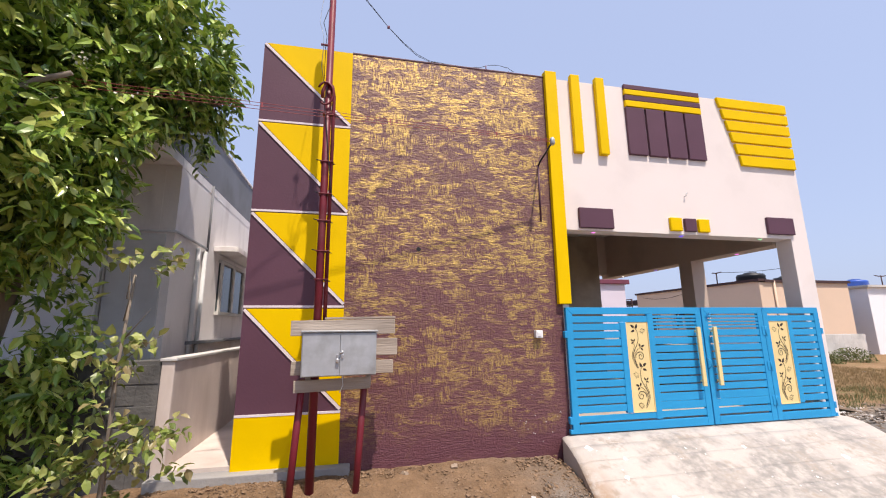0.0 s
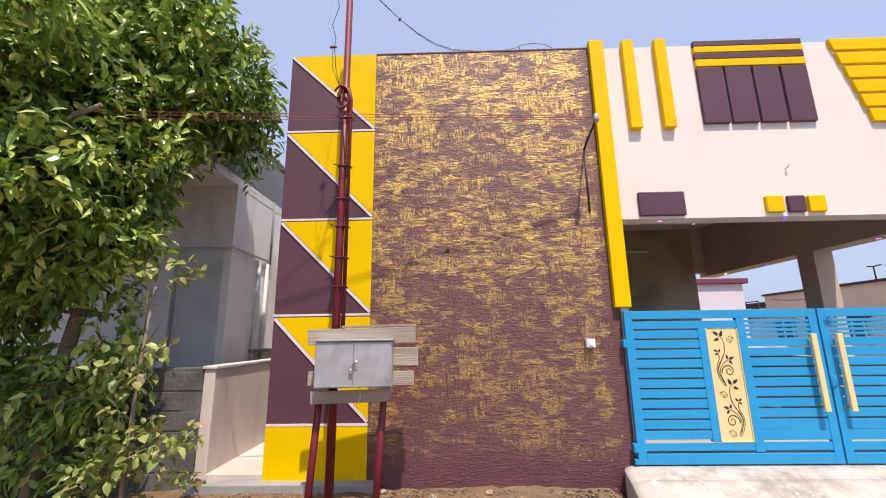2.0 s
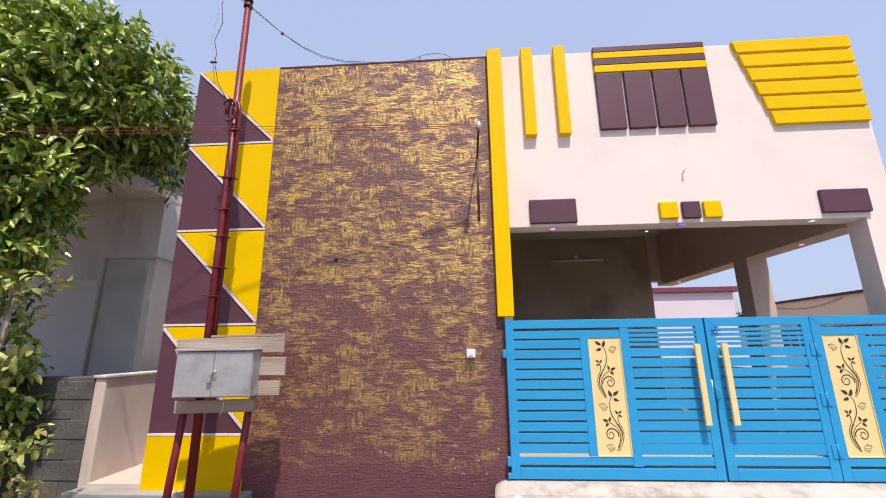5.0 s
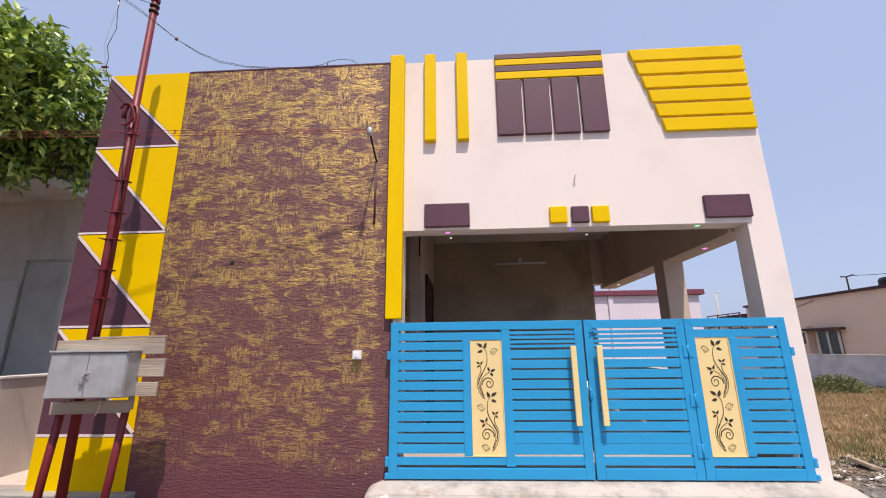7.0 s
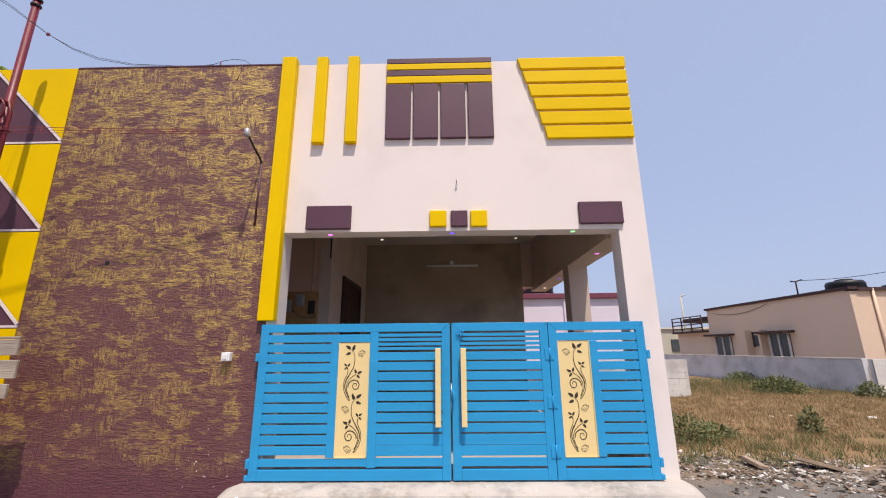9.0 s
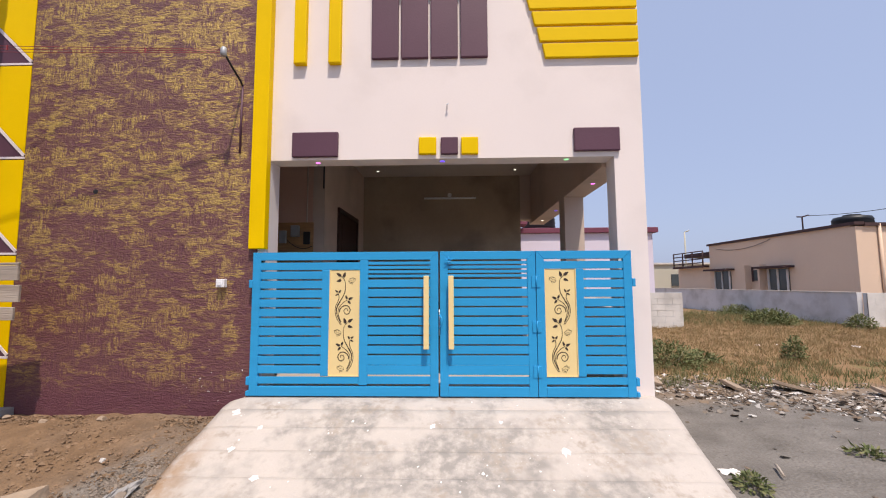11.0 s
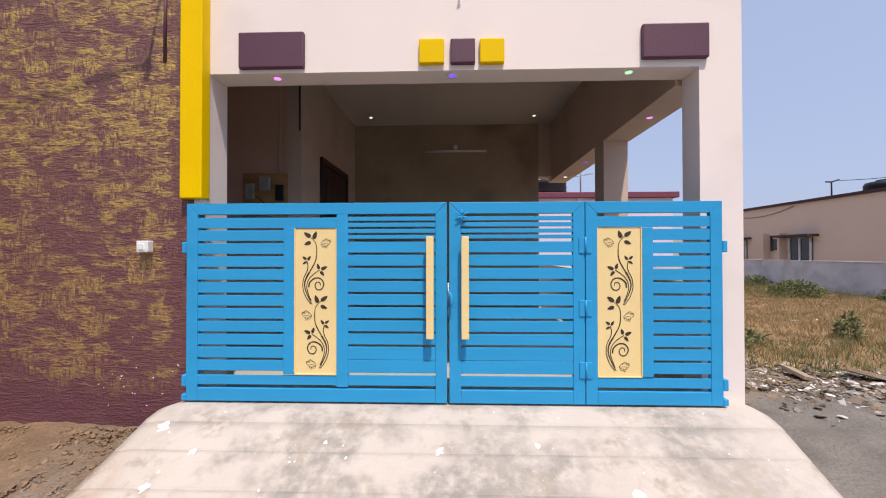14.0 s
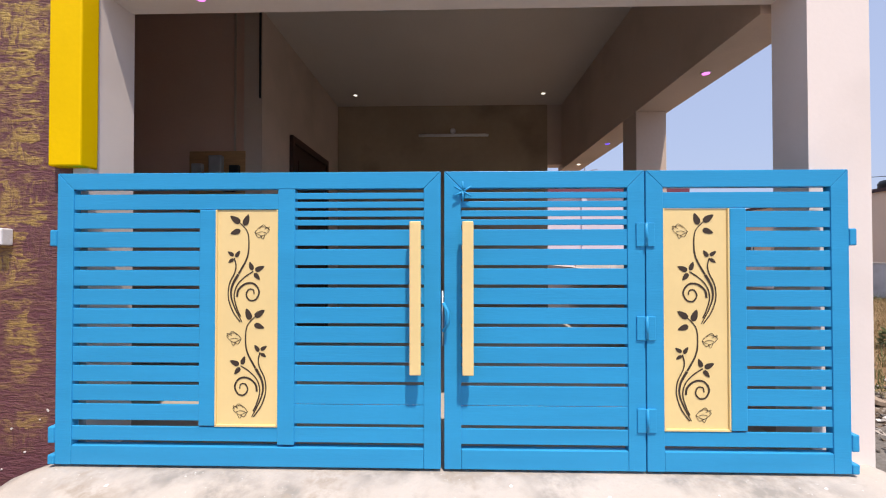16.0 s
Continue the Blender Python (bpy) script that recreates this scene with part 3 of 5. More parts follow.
part("wire", tube(sag((2.1, 6.83, 1.95), (2.5, 6.83, 1.85), 0.08), 0.006, 6), M_dark, board)

tubel = thing("tube_light", (4.67, 9.6, 3.18), "unlit white tube light on the porch wall", "lamp")
part("batten", box(4.08, 5.26, 9.55, 9.6, 3.165, 3.20, 0.005), M_plastic, tubel)
part("tube", tube([(4.12, 9.53, 3.185), (5.22, 9.53, 3.185)], 0.013), M_plastic, tubel)
wall_lamp = thing("wall_lamp", (4.66, 9.6, 3.24), "small round white wall lamp holder", "lamp")
part("holder", box(4.615, 4.705, 9.53, 9.6, 3.21, 3.30, 0.03), M_plastic, wall_lamp)


def downlight(x, y, z, m, label):
    t = thing("downlight", (x, y, z), label, "lamp", "recessed porch lights")
    part("ring", lathe([(0.036, -0.006), (0.04, 0.0)], (x, y, z), 20), M_plastic, t)
    part("disc", lathe([(0.026, -0.0095), (0.027, -0.006)], (x, y, z), 20), m, t)


downlight(3.21, 4.985, 2.642, M_pink_l, "recessed downlight glowing pink in the porch beam")
downlight(4.64, 4.98, 2.642, M_blue_l, "recessed downlight glowing blue in the porch beam")
downlight(6.04, 4.97, 2.642, M_green_l, "recessed downlight glowing green in the porch beam")
downlight(6.66, 5.95, 2.599, M_pink_l, "recessed downlight glowing pink in the side beam")
downlight(6.66, 8.0, 2.599, M_blue_l, "recessed downlight glowing blue in the side beam")
downlight(6.66, 9.2, 2.599, M_white_l, "recessed downlight glowing white in the side beam")
downlight(3.11, 9.1, 3.699, M_white_l, "recessed downlight glowing white in the porch ceiling")
downlight(6.08, 9.1, 3.699, M_white_l, "recessed downlight glowing white in the porch ceiling")

# ---- the gate ----
GY, GZ, GH = 4.775, 0.078, 1.510
GT = 0.045


def bars(t, x0, x1, spans):
    """Horizontal slats between two stiles, given as (bottom, top) heights."""
    for a, b2 in spans:
        part("slat", box(x0 - 0.004, x1 + 0.004, GY + 0.006, GY + 0.017, GZ + a, GZ + b2, 0.002), M_blue, t)


def stile(t, x0, x1, z0, z1, name="stile"):
    part(name, box(x0, x1, GY, GY + GT, GZ + z0, GZ + z1, 0.004), M_blue, t)


def leaf_shape(bm, x, z, ang, s, y):
    """A small pointed leaf outline as a thin plate."""
    n = 10
    pts = []
    for i in range(n):
        u = i / n * 2 * math.pi
        l = 0.5 * (1 - math.cos(u))
        w = 0.36 * math.sin(u) * (1 - 0.62 * l)
        px_, pz = s * l, s * w
        pts.append((x + px_ * math.cos(ang) - pz * math.sin(ang), z + px_ * math.sin(ang) + pz * math.cos(ang)))
    join(bm, prism(pts, y - 0.0015, y))


def curl(bm, pts, w0, w1, y):
    """A flat ribbon along a curve given in x and z."""
    P = [Vector((a, 0, c)) for a, c in pts]
    fine = []
    for i in range(len(P) - 1):
        p0, p1, p2, p3 = P[max(i - 1, 0)], P[i], P[i + 1], P[min(i + 2, len(P) - 1)]
        for k in range(6):
            t = k / 6
            fine.append(0.5 * (2 * p1 + (p2 - p0) * t + (2 * p0 - 5 * p1 + 4 * p2 - p3) * t * t + (3 * p1 - p0 - 3 * p2 + p3) * t ** 3))
    fine.append(P[-1])
    L, Rr = [], []
    for i, p in enumerate(fine):
        d = (fine[min(i + 1, len(fine) - 1)] - fine[max(i - 1, 0)]).normalized()
        w = (w0 + (w1 - w0) * i / (len(fine) - 1)) * 0.5
        nrm = Vector((-d.z, 0, d.x)) * w
        L.append(bm.verts.new((p.x + nrm.x, y - 0.0015, p.z + nrm.z)))
        Rr.append(bm.verts.new((p.x - nrm.x, y - 0.0015, p.z - nrm.z)))
    for i in range(len(fine) - 1):
        bm.faces.new((L[i], Rr[i], Rr[i + 1], L[i + 1]))


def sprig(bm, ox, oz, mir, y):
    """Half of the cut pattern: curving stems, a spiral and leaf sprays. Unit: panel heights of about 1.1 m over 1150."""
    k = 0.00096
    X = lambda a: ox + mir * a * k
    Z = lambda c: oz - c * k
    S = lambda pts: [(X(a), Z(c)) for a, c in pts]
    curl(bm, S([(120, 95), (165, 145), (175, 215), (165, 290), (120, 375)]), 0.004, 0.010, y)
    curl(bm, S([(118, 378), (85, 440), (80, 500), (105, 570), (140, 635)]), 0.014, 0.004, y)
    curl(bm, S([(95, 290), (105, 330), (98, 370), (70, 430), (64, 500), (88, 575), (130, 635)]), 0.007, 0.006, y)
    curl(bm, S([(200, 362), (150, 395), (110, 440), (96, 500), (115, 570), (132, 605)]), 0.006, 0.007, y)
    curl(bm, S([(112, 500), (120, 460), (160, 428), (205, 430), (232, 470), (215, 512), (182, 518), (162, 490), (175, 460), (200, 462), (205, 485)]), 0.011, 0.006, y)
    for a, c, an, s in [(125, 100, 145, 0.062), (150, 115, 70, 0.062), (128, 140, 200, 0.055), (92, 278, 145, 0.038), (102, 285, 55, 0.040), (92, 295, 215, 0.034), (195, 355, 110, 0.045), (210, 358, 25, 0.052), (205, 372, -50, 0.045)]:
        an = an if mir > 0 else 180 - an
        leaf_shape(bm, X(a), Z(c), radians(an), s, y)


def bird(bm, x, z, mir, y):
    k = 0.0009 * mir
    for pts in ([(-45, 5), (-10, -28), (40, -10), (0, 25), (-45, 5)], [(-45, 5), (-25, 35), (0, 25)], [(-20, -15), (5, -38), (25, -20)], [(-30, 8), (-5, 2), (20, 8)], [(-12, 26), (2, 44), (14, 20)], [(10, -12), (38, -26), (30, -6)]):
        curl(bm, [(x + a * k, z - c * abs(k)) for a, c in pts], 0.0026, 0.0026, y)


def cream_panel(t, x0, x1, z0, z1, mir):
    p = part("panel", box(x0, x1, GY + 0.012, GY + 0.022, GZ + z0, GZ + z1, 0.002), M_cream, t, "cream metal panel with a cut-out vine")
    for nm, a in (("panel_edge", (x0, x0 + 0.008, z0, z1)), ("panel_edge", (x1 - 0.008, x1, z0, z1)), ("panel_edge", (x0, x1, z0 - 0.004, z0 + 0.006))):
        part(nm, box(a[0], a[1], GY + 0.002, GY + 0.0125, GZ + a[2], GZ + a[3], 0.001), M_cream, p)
    # dark plates laid on the panel; their colour is the openings' shade
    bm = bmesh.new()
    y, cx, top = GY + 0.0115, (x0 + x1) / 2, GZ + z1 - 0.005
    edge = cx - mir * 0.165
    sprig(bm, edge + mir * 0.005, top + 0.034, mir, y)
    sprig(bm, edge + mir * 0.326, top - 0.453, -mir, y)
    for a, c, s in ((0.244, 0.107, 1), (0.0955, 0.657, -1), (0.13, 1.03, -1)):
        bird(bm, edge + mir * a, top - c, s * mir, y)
    part("vine_shade_inlay", bm, M_cut_shade, p, "dark inlay coloured as the shade in a cut-out vine")


def slat_run(t, x0, x1, z_top, z_low, pitch, gap, first_gap=True):
    spans, z = [], z_top
    while z - pitch > z_low - 0.02:
        spans.append((z - pitch + gap, z))
        z -= pitch
    bars(t, x0, x1, spans)


def grip(t, x, z0, z1):
    h = part("handle", box(x, x + 0.056, GY - 0.075, GY - 0.045, GZ + z0, GZ + z1, 0.005), M_cream, t, "long cream pull handle")
    for z in (z0 + 0.06, z1 - 0.06):
        part("standoff", box(x + 0.018, x + 0.038, GY - 0.046, GY + 0.002, GZ + z - 0.012, GZ + z + 0.012), M_cream, h)


def pin(t, x, side):
    """A welded hinge lug on the post side of the leaf."""
    for z in (1.13, 0.11, 0.0):
        part("hinge", box(x - (0.035 if side < 0 else 0.0), x + (0.035 if side > 0 else 0.0), GY - 0.005, GY + 0.05, GZ + z, GZ + z + (0.085 if z > 0.05 else 0.05), 0.006), M_blue, t)


TOPR, LOWR = 1.424, 0.100


def mitred_frame(t, a, b, w=0.086):
    """The four outer tubes of a leaf, mitred at the top corners."""
    y0, y1, z = GY, GY + GT, GZ
    part("stile", prism([(a, z), (a + w, z), (a + w, z + TOPR), (a, z + GH)], y0, y1, 0.003), M_blue, t)
    part("stile", prism([(b - w, z), (b, z), (b, z + GH), (b - w, z + TOPR)], y0, y1, 0.003), M_blue, t)
    part("top_rail", prism([(a + 0.001, z + GH), (a + w + 0.001, z + TOPR), (b - w - 0.001, z + TOPR), (b - 0.001, z + GH)], y0, y1, 0.003), M_blue, t)
    part("bottom_rail", box(a + w + 0.0005, b - w - 0.0005, y0, y1, z, z + LOWR, 0.004), M_blue, t)


g1 = thing("gate_leaf", (3.565, GY, GZ), "blue painted steel gate leaf with slats and a cream vine panel", "gate", "gate leaves")
A0, A1 = 2.596, 4.599
mitred_frame(g1, A0, A1)
MX = A0 + 1.164
stile(g1, MX, MX + 0.088, LOWR + 0.012, TOPR - 0.001)
stile(g1, A0 + 0.755, A0 + 0.838, 0.205, 1.318)
bars(g1, A0 + 0.086, MX, [(1.320, 1.400)])
slat_run(g1, A0 + 0.08, A0 + 0.755, 1.304, 0.205, 0.0992, 0.017)
bars(g1, A0 + 0.08, MX, [(LOWR + 0.025, 0.198)])
bars(g1, MX + 0.088, A1 - 0.086, [(1.372, 1.404), (1.326, 1.358), (1.280, 1.311), (1.236, 1.265)])
slat_run(g1, MX + 0.088, A1 - 0.086, 1.214, 0.42, 0.0995, 0.017)
bars(g1, MX + 0.088, A1 - 0.086, [(0.220, 0.3175), (0.3205, 0.418), (LOWR + 0.025, 0.203)])
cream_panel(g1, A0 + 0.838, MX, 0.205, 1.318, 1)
grip(g1, A1 - 0.152, 0.492, 1.25)
pin(g1, A0, -1)

g2 = thing("gate_leaf", (5.6, GY, GZ), "blue steel gate leaf with a wicket and cream vine panel", "gate", "gate leaves")
B0, B1, B2 = 4.617, 5.630, 6.630
for a, b2 in ((B0, B1 - 0.003), (B1 + 0.003, B2)):
    mitred_frame(g2, a, b2)
bars(g2, B0 + 0.086, B1 - 0.089, [(1.372, 1.404), (1.326, 1.358), (1.280, 1.311), (1.236, 1.265)])
slat_run(g2, B0 + 0.086, B1 - 0.089, 1.214, 0.42, 0.0995, 0.017)
bars(g2, B0 + 0.086, B1 - 0.089, [(0.220, 0.3175), (0.3205, 0.418), (LOWR + 0.025, 0.203)])
PX0, PX1 = B1 + 0.089, B1 + 0.418
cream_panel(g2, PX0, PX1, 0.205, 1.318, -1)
stile(g2, PX1, PX1 + 0.080, 0.205, 1.318)
bars(g2, PX0, B2 - 0.086, [(1.320, 1.400), (LOWR + 0.025, 0.198)])
slat_run(g2, PX1 + 0.08, B2 - 0.086, 1.304, 0.205, 0.0992, 0.017)
grip(g2, B0 + 0.09, 0.492, 1.25)
pin(g2, B2, 1)
for z in (1.19, 0.72, 0.26):
    h = part("wicket_hinge", box(B1 - 0.048, B1 - 0.002, GY - 0.008, GY + 0.002, GZ + z - 0.065, GZ + z + 0.055, 0.003), M_blue, g2)
    part("knuckle", tube([(B1, GY - 0.012, GZ + z - 0.06), (B1, GY - 0.012, GZ + z + 0.055)], 0.007, 10), M_blue, h)
    part("flap", box(B1 + 0.003, B1 + 0.045, GY - 0.008, GY + 0.002, GZ + z - 0.065, GZ + z + 0.055, 0.003), M_blue, h)
st = tube([(B0 + 0.095, GY - 0.02, GZ + 1.405), (B0 + 0.095, GY + 0.002, GZ + 1.405)], 0.016, 8)
for k in range(6):
    a = math.pi / 2 + k * math.pi / 3
    tube([(B0 + 0.095, GY - 0.02, GZ + 1.405), (B0 + 0.095 + 0.05 * math.cos(a), GY - 0.02, GZ + 1.405 + 0.05 * math.sin(a))], 0.005, 6, bm=st)
part("star", st, M_blue, g2, "small welded six-pointed star")
part("latch", tube([(B0 - 0.004, GY - 0.012, GZ + 0.84), (B0 + 0.02, GY - 0.04, GZ + 0.80), (B0 + 0.02, GY - 0.04, GZ + 0.74), (B0 - 0.004, GY - 0.012, GZ + 0.70)], 0.008), M_blue, g2)
part("drop_bolt", tube([(B0 - 0.009, GY + 0.02, GZ + 0.62), (B0 - 0.009, GY + 0.02, GZ + 0.90)], 0.006), M_chrome, g2)

# ---- fixtures on the front ----
sw = thing("switch_box", (2.233, 4.84, 1.26), "small white plastic switch box on the purple wall", "switch")
part("case", box(2.185, 2.278, 4.79, 4.852, 1.215, 1.305, 0.006), M_plastic, sw)
part("rocker", box(2.205, 2.250, 4.783, 4.791, 1.235, 1.285, 0.003), M_plastic, sw)

lamp = thing("street_lamp", (2.42, 4.85, 3.4), "small lamp on a bent black bracket on the wall", "lamp")
part("bracket", tube([(2.37, 4.848, 3.50), (2.37, 4.79, 3.54), (2.375, 4.60, 3.60), (2.38, 4.46, 3.655)], 0.012), M_dark, lamp)
part("head", lathe([(0.015, 0.05), (0.03, 0.03), (0.032, -0.03), (0.022, -0.05)], (2.38, 4.43, 3.67), 14), M_steel, lamp)
part("pipe", tube([(2.37, 4.846, 3.52), (2.365, 4.846, 2.72)], 0.013, 8), M_purple, lamp)
part("pipe", tube([(2.0, 4.845, 4.89), (1.97, 4.846, 4.75), (1.94, 4.846, 4.66)], 0.003, 5), M_purple, lamp)

cab = thing("overhead_cable", (2.38, 4.44, 3.69), "bundle of thin red service wires", "cable")
for k in range(3):
    part("wire", tube(sag((2.38, 4.44, 3.70 - 0.018 * k), (-4.6, 3.64, 3.52 - 0.03 * k), 0.01 + 0.012 * k, 20), 0.003, 5), M_cable, cab)
for k in range(5):
    x = 1.6 - 1.3 * k
    part("tie", box(x, x + 0.012, 4.435 - 0.1146 * (2.38 - x), 4.445 - 0.1146 * (2.38 - x), 3.655 - 0.029 * (2.38 - x), 3.70 - 0.027 * (2.38 - x)), M_cable, cab)

PXP, PYP = -0.390, 4.405
pole = thing("service_pole", (PXP, PYP, -0.3), "tall dark red painted steel service pole with a meter box", "pole")
part("pipe", tube([(PXP, PYP, -0.45), (PXP + 0.005, PYP, 2.5), (PXP + 0.008, PYP, 5.58)], 0.043, 16, 0.88), M_red, pole)
part("leg", tube([(-0.575, 4.325, -0.4), (-0.540, 4.335, 0.2), (-0.497, 4.355, 0.86)], 0.034, 12), M_red, pole)
part("leg", tube([(0.032, 4.365, -0.4), (0.066, 4.385, 0.2), (0.104, 4.408, 0.86)], 0.034, 12), M_red, pole)
part("conduit", tube([(PXP + 0.075, PYP - 0.01, 1.4), (PXP + 0.07, PYP - 0.01, 3.95), (PXP + 0.05, PYP - 0.03, 4.07), (PXP - 0.02, PYP - 0.06, 4.08), (PXP - 0.05, PYP - 0.07, 3.98), (PXP - 0.05, PYP - 0.07, 3.90)], 0.020, 10), M_red, pole)
for z in (1.85, 2.15, 2.48, 2.78, 3.15, 3.72):
    part("clamp", box(PXP - 0.046, PXP + 0.095, PYP - 0.048, PYP + 0.046, z, z + 0.012, 0.003), M_red, pole)
    part("clamp_rod", tube([(PXP - 0.085, PYP - 0.050, z + 0.016), (PXP + 0.115, PYP - 0.01, z - 0.012)], 0.005, 6), M_dark, pole)
part("cap", lathe([(0.047, 0.0), (0.05, 0.012), (0.05, 0.05), (0.03, 0.065)], (PXP + 0.008, PYP, 5.56), 16), M_red, pole)
for z in (5.40, 5.48):
    part("clamp", lathe([(0.045, 0.0), (0.052, 0.004), (0.052, 0.026), (0.045, 0.03)], (PXP + 0.008, PYP, z), 16), M_dark, pole)
for k in range(2):
    sx = 0.022 if k else -0.012
    drop = [(-0.385, 4.36, 5.50), (-0.40, 4.12, 5.34), (-0.41, 3.98, 5.19), (-0.41 + sx * 0.5, 3.972, 5.0), (-0.42 + sx * 2.4, 3.972, 4.78), (-0.43 + sx * 3.2 * (1 - k), 3.972, 4.56), (-0.411 + sx, 3.973, 4.40), (-0.411 + sx * 0.6, 3.973, 4.29), (-0.43 + sx, 4.08, 4.12), (-0.43, 4.30, 4.06)]
    part("loose_wire", tube(drop, 0.0035, 5), M_dark if k else M_chrome, pole)
for z in (5.17, 4.285):
    part("insulator", box(-0.445, -0.375, 3.96, 3.985, z, z + 0.014, 0.003), M_maroon, pole)
part("loose_wire", tube(sag((-0.44, PYP - 0.05, 4.05), (-0.30, PYP - 0.04, 2.75), 0.0, 10), 0.006, 5), M_dark, pole)
part("coil", tube([(PXP - 0.02 + 0.085 * math.cos(a) , PYP - 0.075 - 0.01 * math.sin(a), 3.95 + 0.13 * math.sin(a)) for a in np.linspace(-2.2, 2.6, 18)], 0.012, 8), M_red, pole, "curl of dark red cable")

wires = thing("roof_wires", (0.9, 4.85, 4.9), "loose black wires drooping over the parapet", "cable")
for k in range(2):
    part("wire", tube([(-2.2, 2.2, 6.05 + 0.10 * k), (-0.9, 3.25, 5.36 + 0.06 * k), (-0.04, 3.90, 4.90 + 0.02 * k), (0.262, 4.067, 4.688), (0.45, 4.18, 4.60 - 0.012 * k), (0.62, 4.32, 4.585 - 0.02 * k), (0.82, 4.55, 4.68 - 0.015 * k), (1.0, 4.80, 4.855), (1.1, 4.86, 4.892), (1.45, 4.868, 4.892)], 0.003, 5), M_dark, wires)
part("wire", tube([(1.45, 4.868, 4.892), (1.6, 4.88, 4.92), (1.72, 4.88, 4.97), (1.85, 4.88, 4.99), (2.0, 4.87, 4.96), (2.08, 4.85, 4.89)], 0.0035, 5), M_dark, wires)
part("knot", box(0.248, 0.276, 4.055, 4.080, 4.672, 4.704, 0.006), M_maroon, wires)
part("rod", tube([(1.68, 4.88, 4.87), (1.68, 4.88, 4.96)], 0.007, 6), M_maroon, wires)

mb = thing("meter_box", (-0.143, 4.162, 0.90), "grey galvanised two-door meter box with a padlock", "meter box")
part("body", box(-0.495, 0.209, 4.172, 4.338, 0.905, 1.315, 0.005), M_steel, mb)
part("hood", box(-0.508, 0.222, 4.145, 4.340, 1.317, 1.336, 0.005), M_steel, mb)
for x0, x1 in ((-0.488, -0.146), (-0.140, 0.202)):
    dr = part("door", box(x0, x1, 4.160, 4.173, 0.912, 1.307, 0.004), M_steel, mb)
    part("hasp", box(-0.175 if x0 < -0.3 else -0.13, -0.155 if x0 < -0.3 else -0.105, 4.149, 4.161, 1.07, 1.11, 0.003), M_chrome, dr)
part("padlock", box(-0.18, -0.145, 4.132, 4.152, 1.03, 1.07, 0.006), M_chrome, mb)
part("door_rod", tube([(-0.145, 4.149, 1.11), (-0.11, 4.145, 1.14)], 0.008, 8), M_chrome, mb)
mb.rotation_euler = (0, 0, radians(5.0))

rack = thing("plank_rack", (-0.10, 4.345, 0.8), "weathered grey wooden planks nailed behind the meter box", "planks")
for x0, x1, z0, z1, slant in [(-0.62, 0.415, 1.29, 1.440, 0.8), (-0.30, 0.42, 1.445, 1.468, 0.8), (-0.02, 0.430, 1.085, 1.255, -0.5), (-0.61, 0.39, 0.905, 1.035, -0.6), (-0.575, 0.160, 0.752, 0.866, 0.9)]:
    pl = part("plank", box(x0, x1, 4.343, 4.371, z0, z1, 0.004), M_wood, rack)
    for x in (x0 + 0.05, x1 - 0.05):
        part("nail", lathe([(0.010, 0), (0.008, 0.003)], (0, 0, 0), 8), M_dark, pl).matrix_local = pose(x + 0.1, -0.004, (z0 + z1) / 2 - 0.8, 90)
    pl.rotation_euler = (0, radians(-slant), 0)
part("upright", box(-0.47, -0.42, 4.372, 4.392, 0.76, 1.44), M_wood, rack)
part("upright", box(0.12, 0.17, 4.372, 4.392, 0.78, 1.44), M_wood, rack)
part("tie_wire", tube([(-0.12, 4.339, 0.90), (-0.11, 4.335, 0.80), (-0.14, 4.336, 0.73)], 0.004, 5), M_plastic, rack)
rack.rotation_euler = (0, 0, radians(5.0))


# ---- the neighbour's house on the near side ----
NX, NY = -2.5, 6.16
nb = thing("neighbour_house", (-4.5, 8.0, -0.1), "weathered pale grey house with a dark parapet", "house")
part("side_wall", box(NX - 0.2, NX, NY, 16.0, -0.5, 3.60), M_nbwhite, nb)
part("front_wall", box(-9.0, NX - 0.202, NY, NY + 0.2, -0.5, 3.60), M_nbwhite, nb)
part("closed_panel", box(NX - 0.755, NX - 0.10, NY - 0.035, NY - 0.001, -0.5, 2.66, 0.006), M_nbgreyw, nb, "pale grey sheet panel")
part("white_panel", box(NX - 1.95, NX - 0.80, NY - 0.075, NY - 0.04, -0.5, 2.36, 0.006), M_whitehouse, nb, "leaning white sheet")
part("conduit", tube([(NX - 0.78, NY - 0.03, -0.4), (NX - 0.78, NY - 0.03, 2.70), (NX + 0.02, NY - 0.03, 2.70), (NX + 0.03, NY + 0.1, 2.70), (NX + 0.03, 7.32, 2.68)], 0.020, 8), M_nbgreyw, nb, "thin grey conduit pipe")
part("canopy", box(-9.0, NX + 0.003, 5.33, NY - 0.002, 3.665, 3.80, 0.006), M_nbwhite, nb, "overhanging roof slab")
part("slab", box(-9.0, NX - 0.003, NY + 0.002, 16, 3.602, 3.80), M_nbwhite, nb)
part("side_wall_top", box(NX - 0.001, NX + 0.002, NY, 16, 3.66, 3.80), M_nbwhite, nb)
part("parapet", box(-9.0, NX - 0.2, 5.36, 5.55, 3.802, 4.62), M_nbgrey, nb, "dark grey parapet")
part("parapet", box(NX - 0.198, NX + 0.004, 5.36, 16, 3.802, 4.62), M_nbgrey, nb, "dark grey parapet")
part("parapet_cap", box(NX - 0.23, NX + 0.03, 5.33, 16, 4.622, 4.66, 0.006), M_nbwhite, nb, "pale cement parapet cap")
sh = part("sunshade", box(NX + 0.002, NX + 0.40, 7.75, 10.1, 2.72, 2.81, 0.006), M_nbwhite, nb)
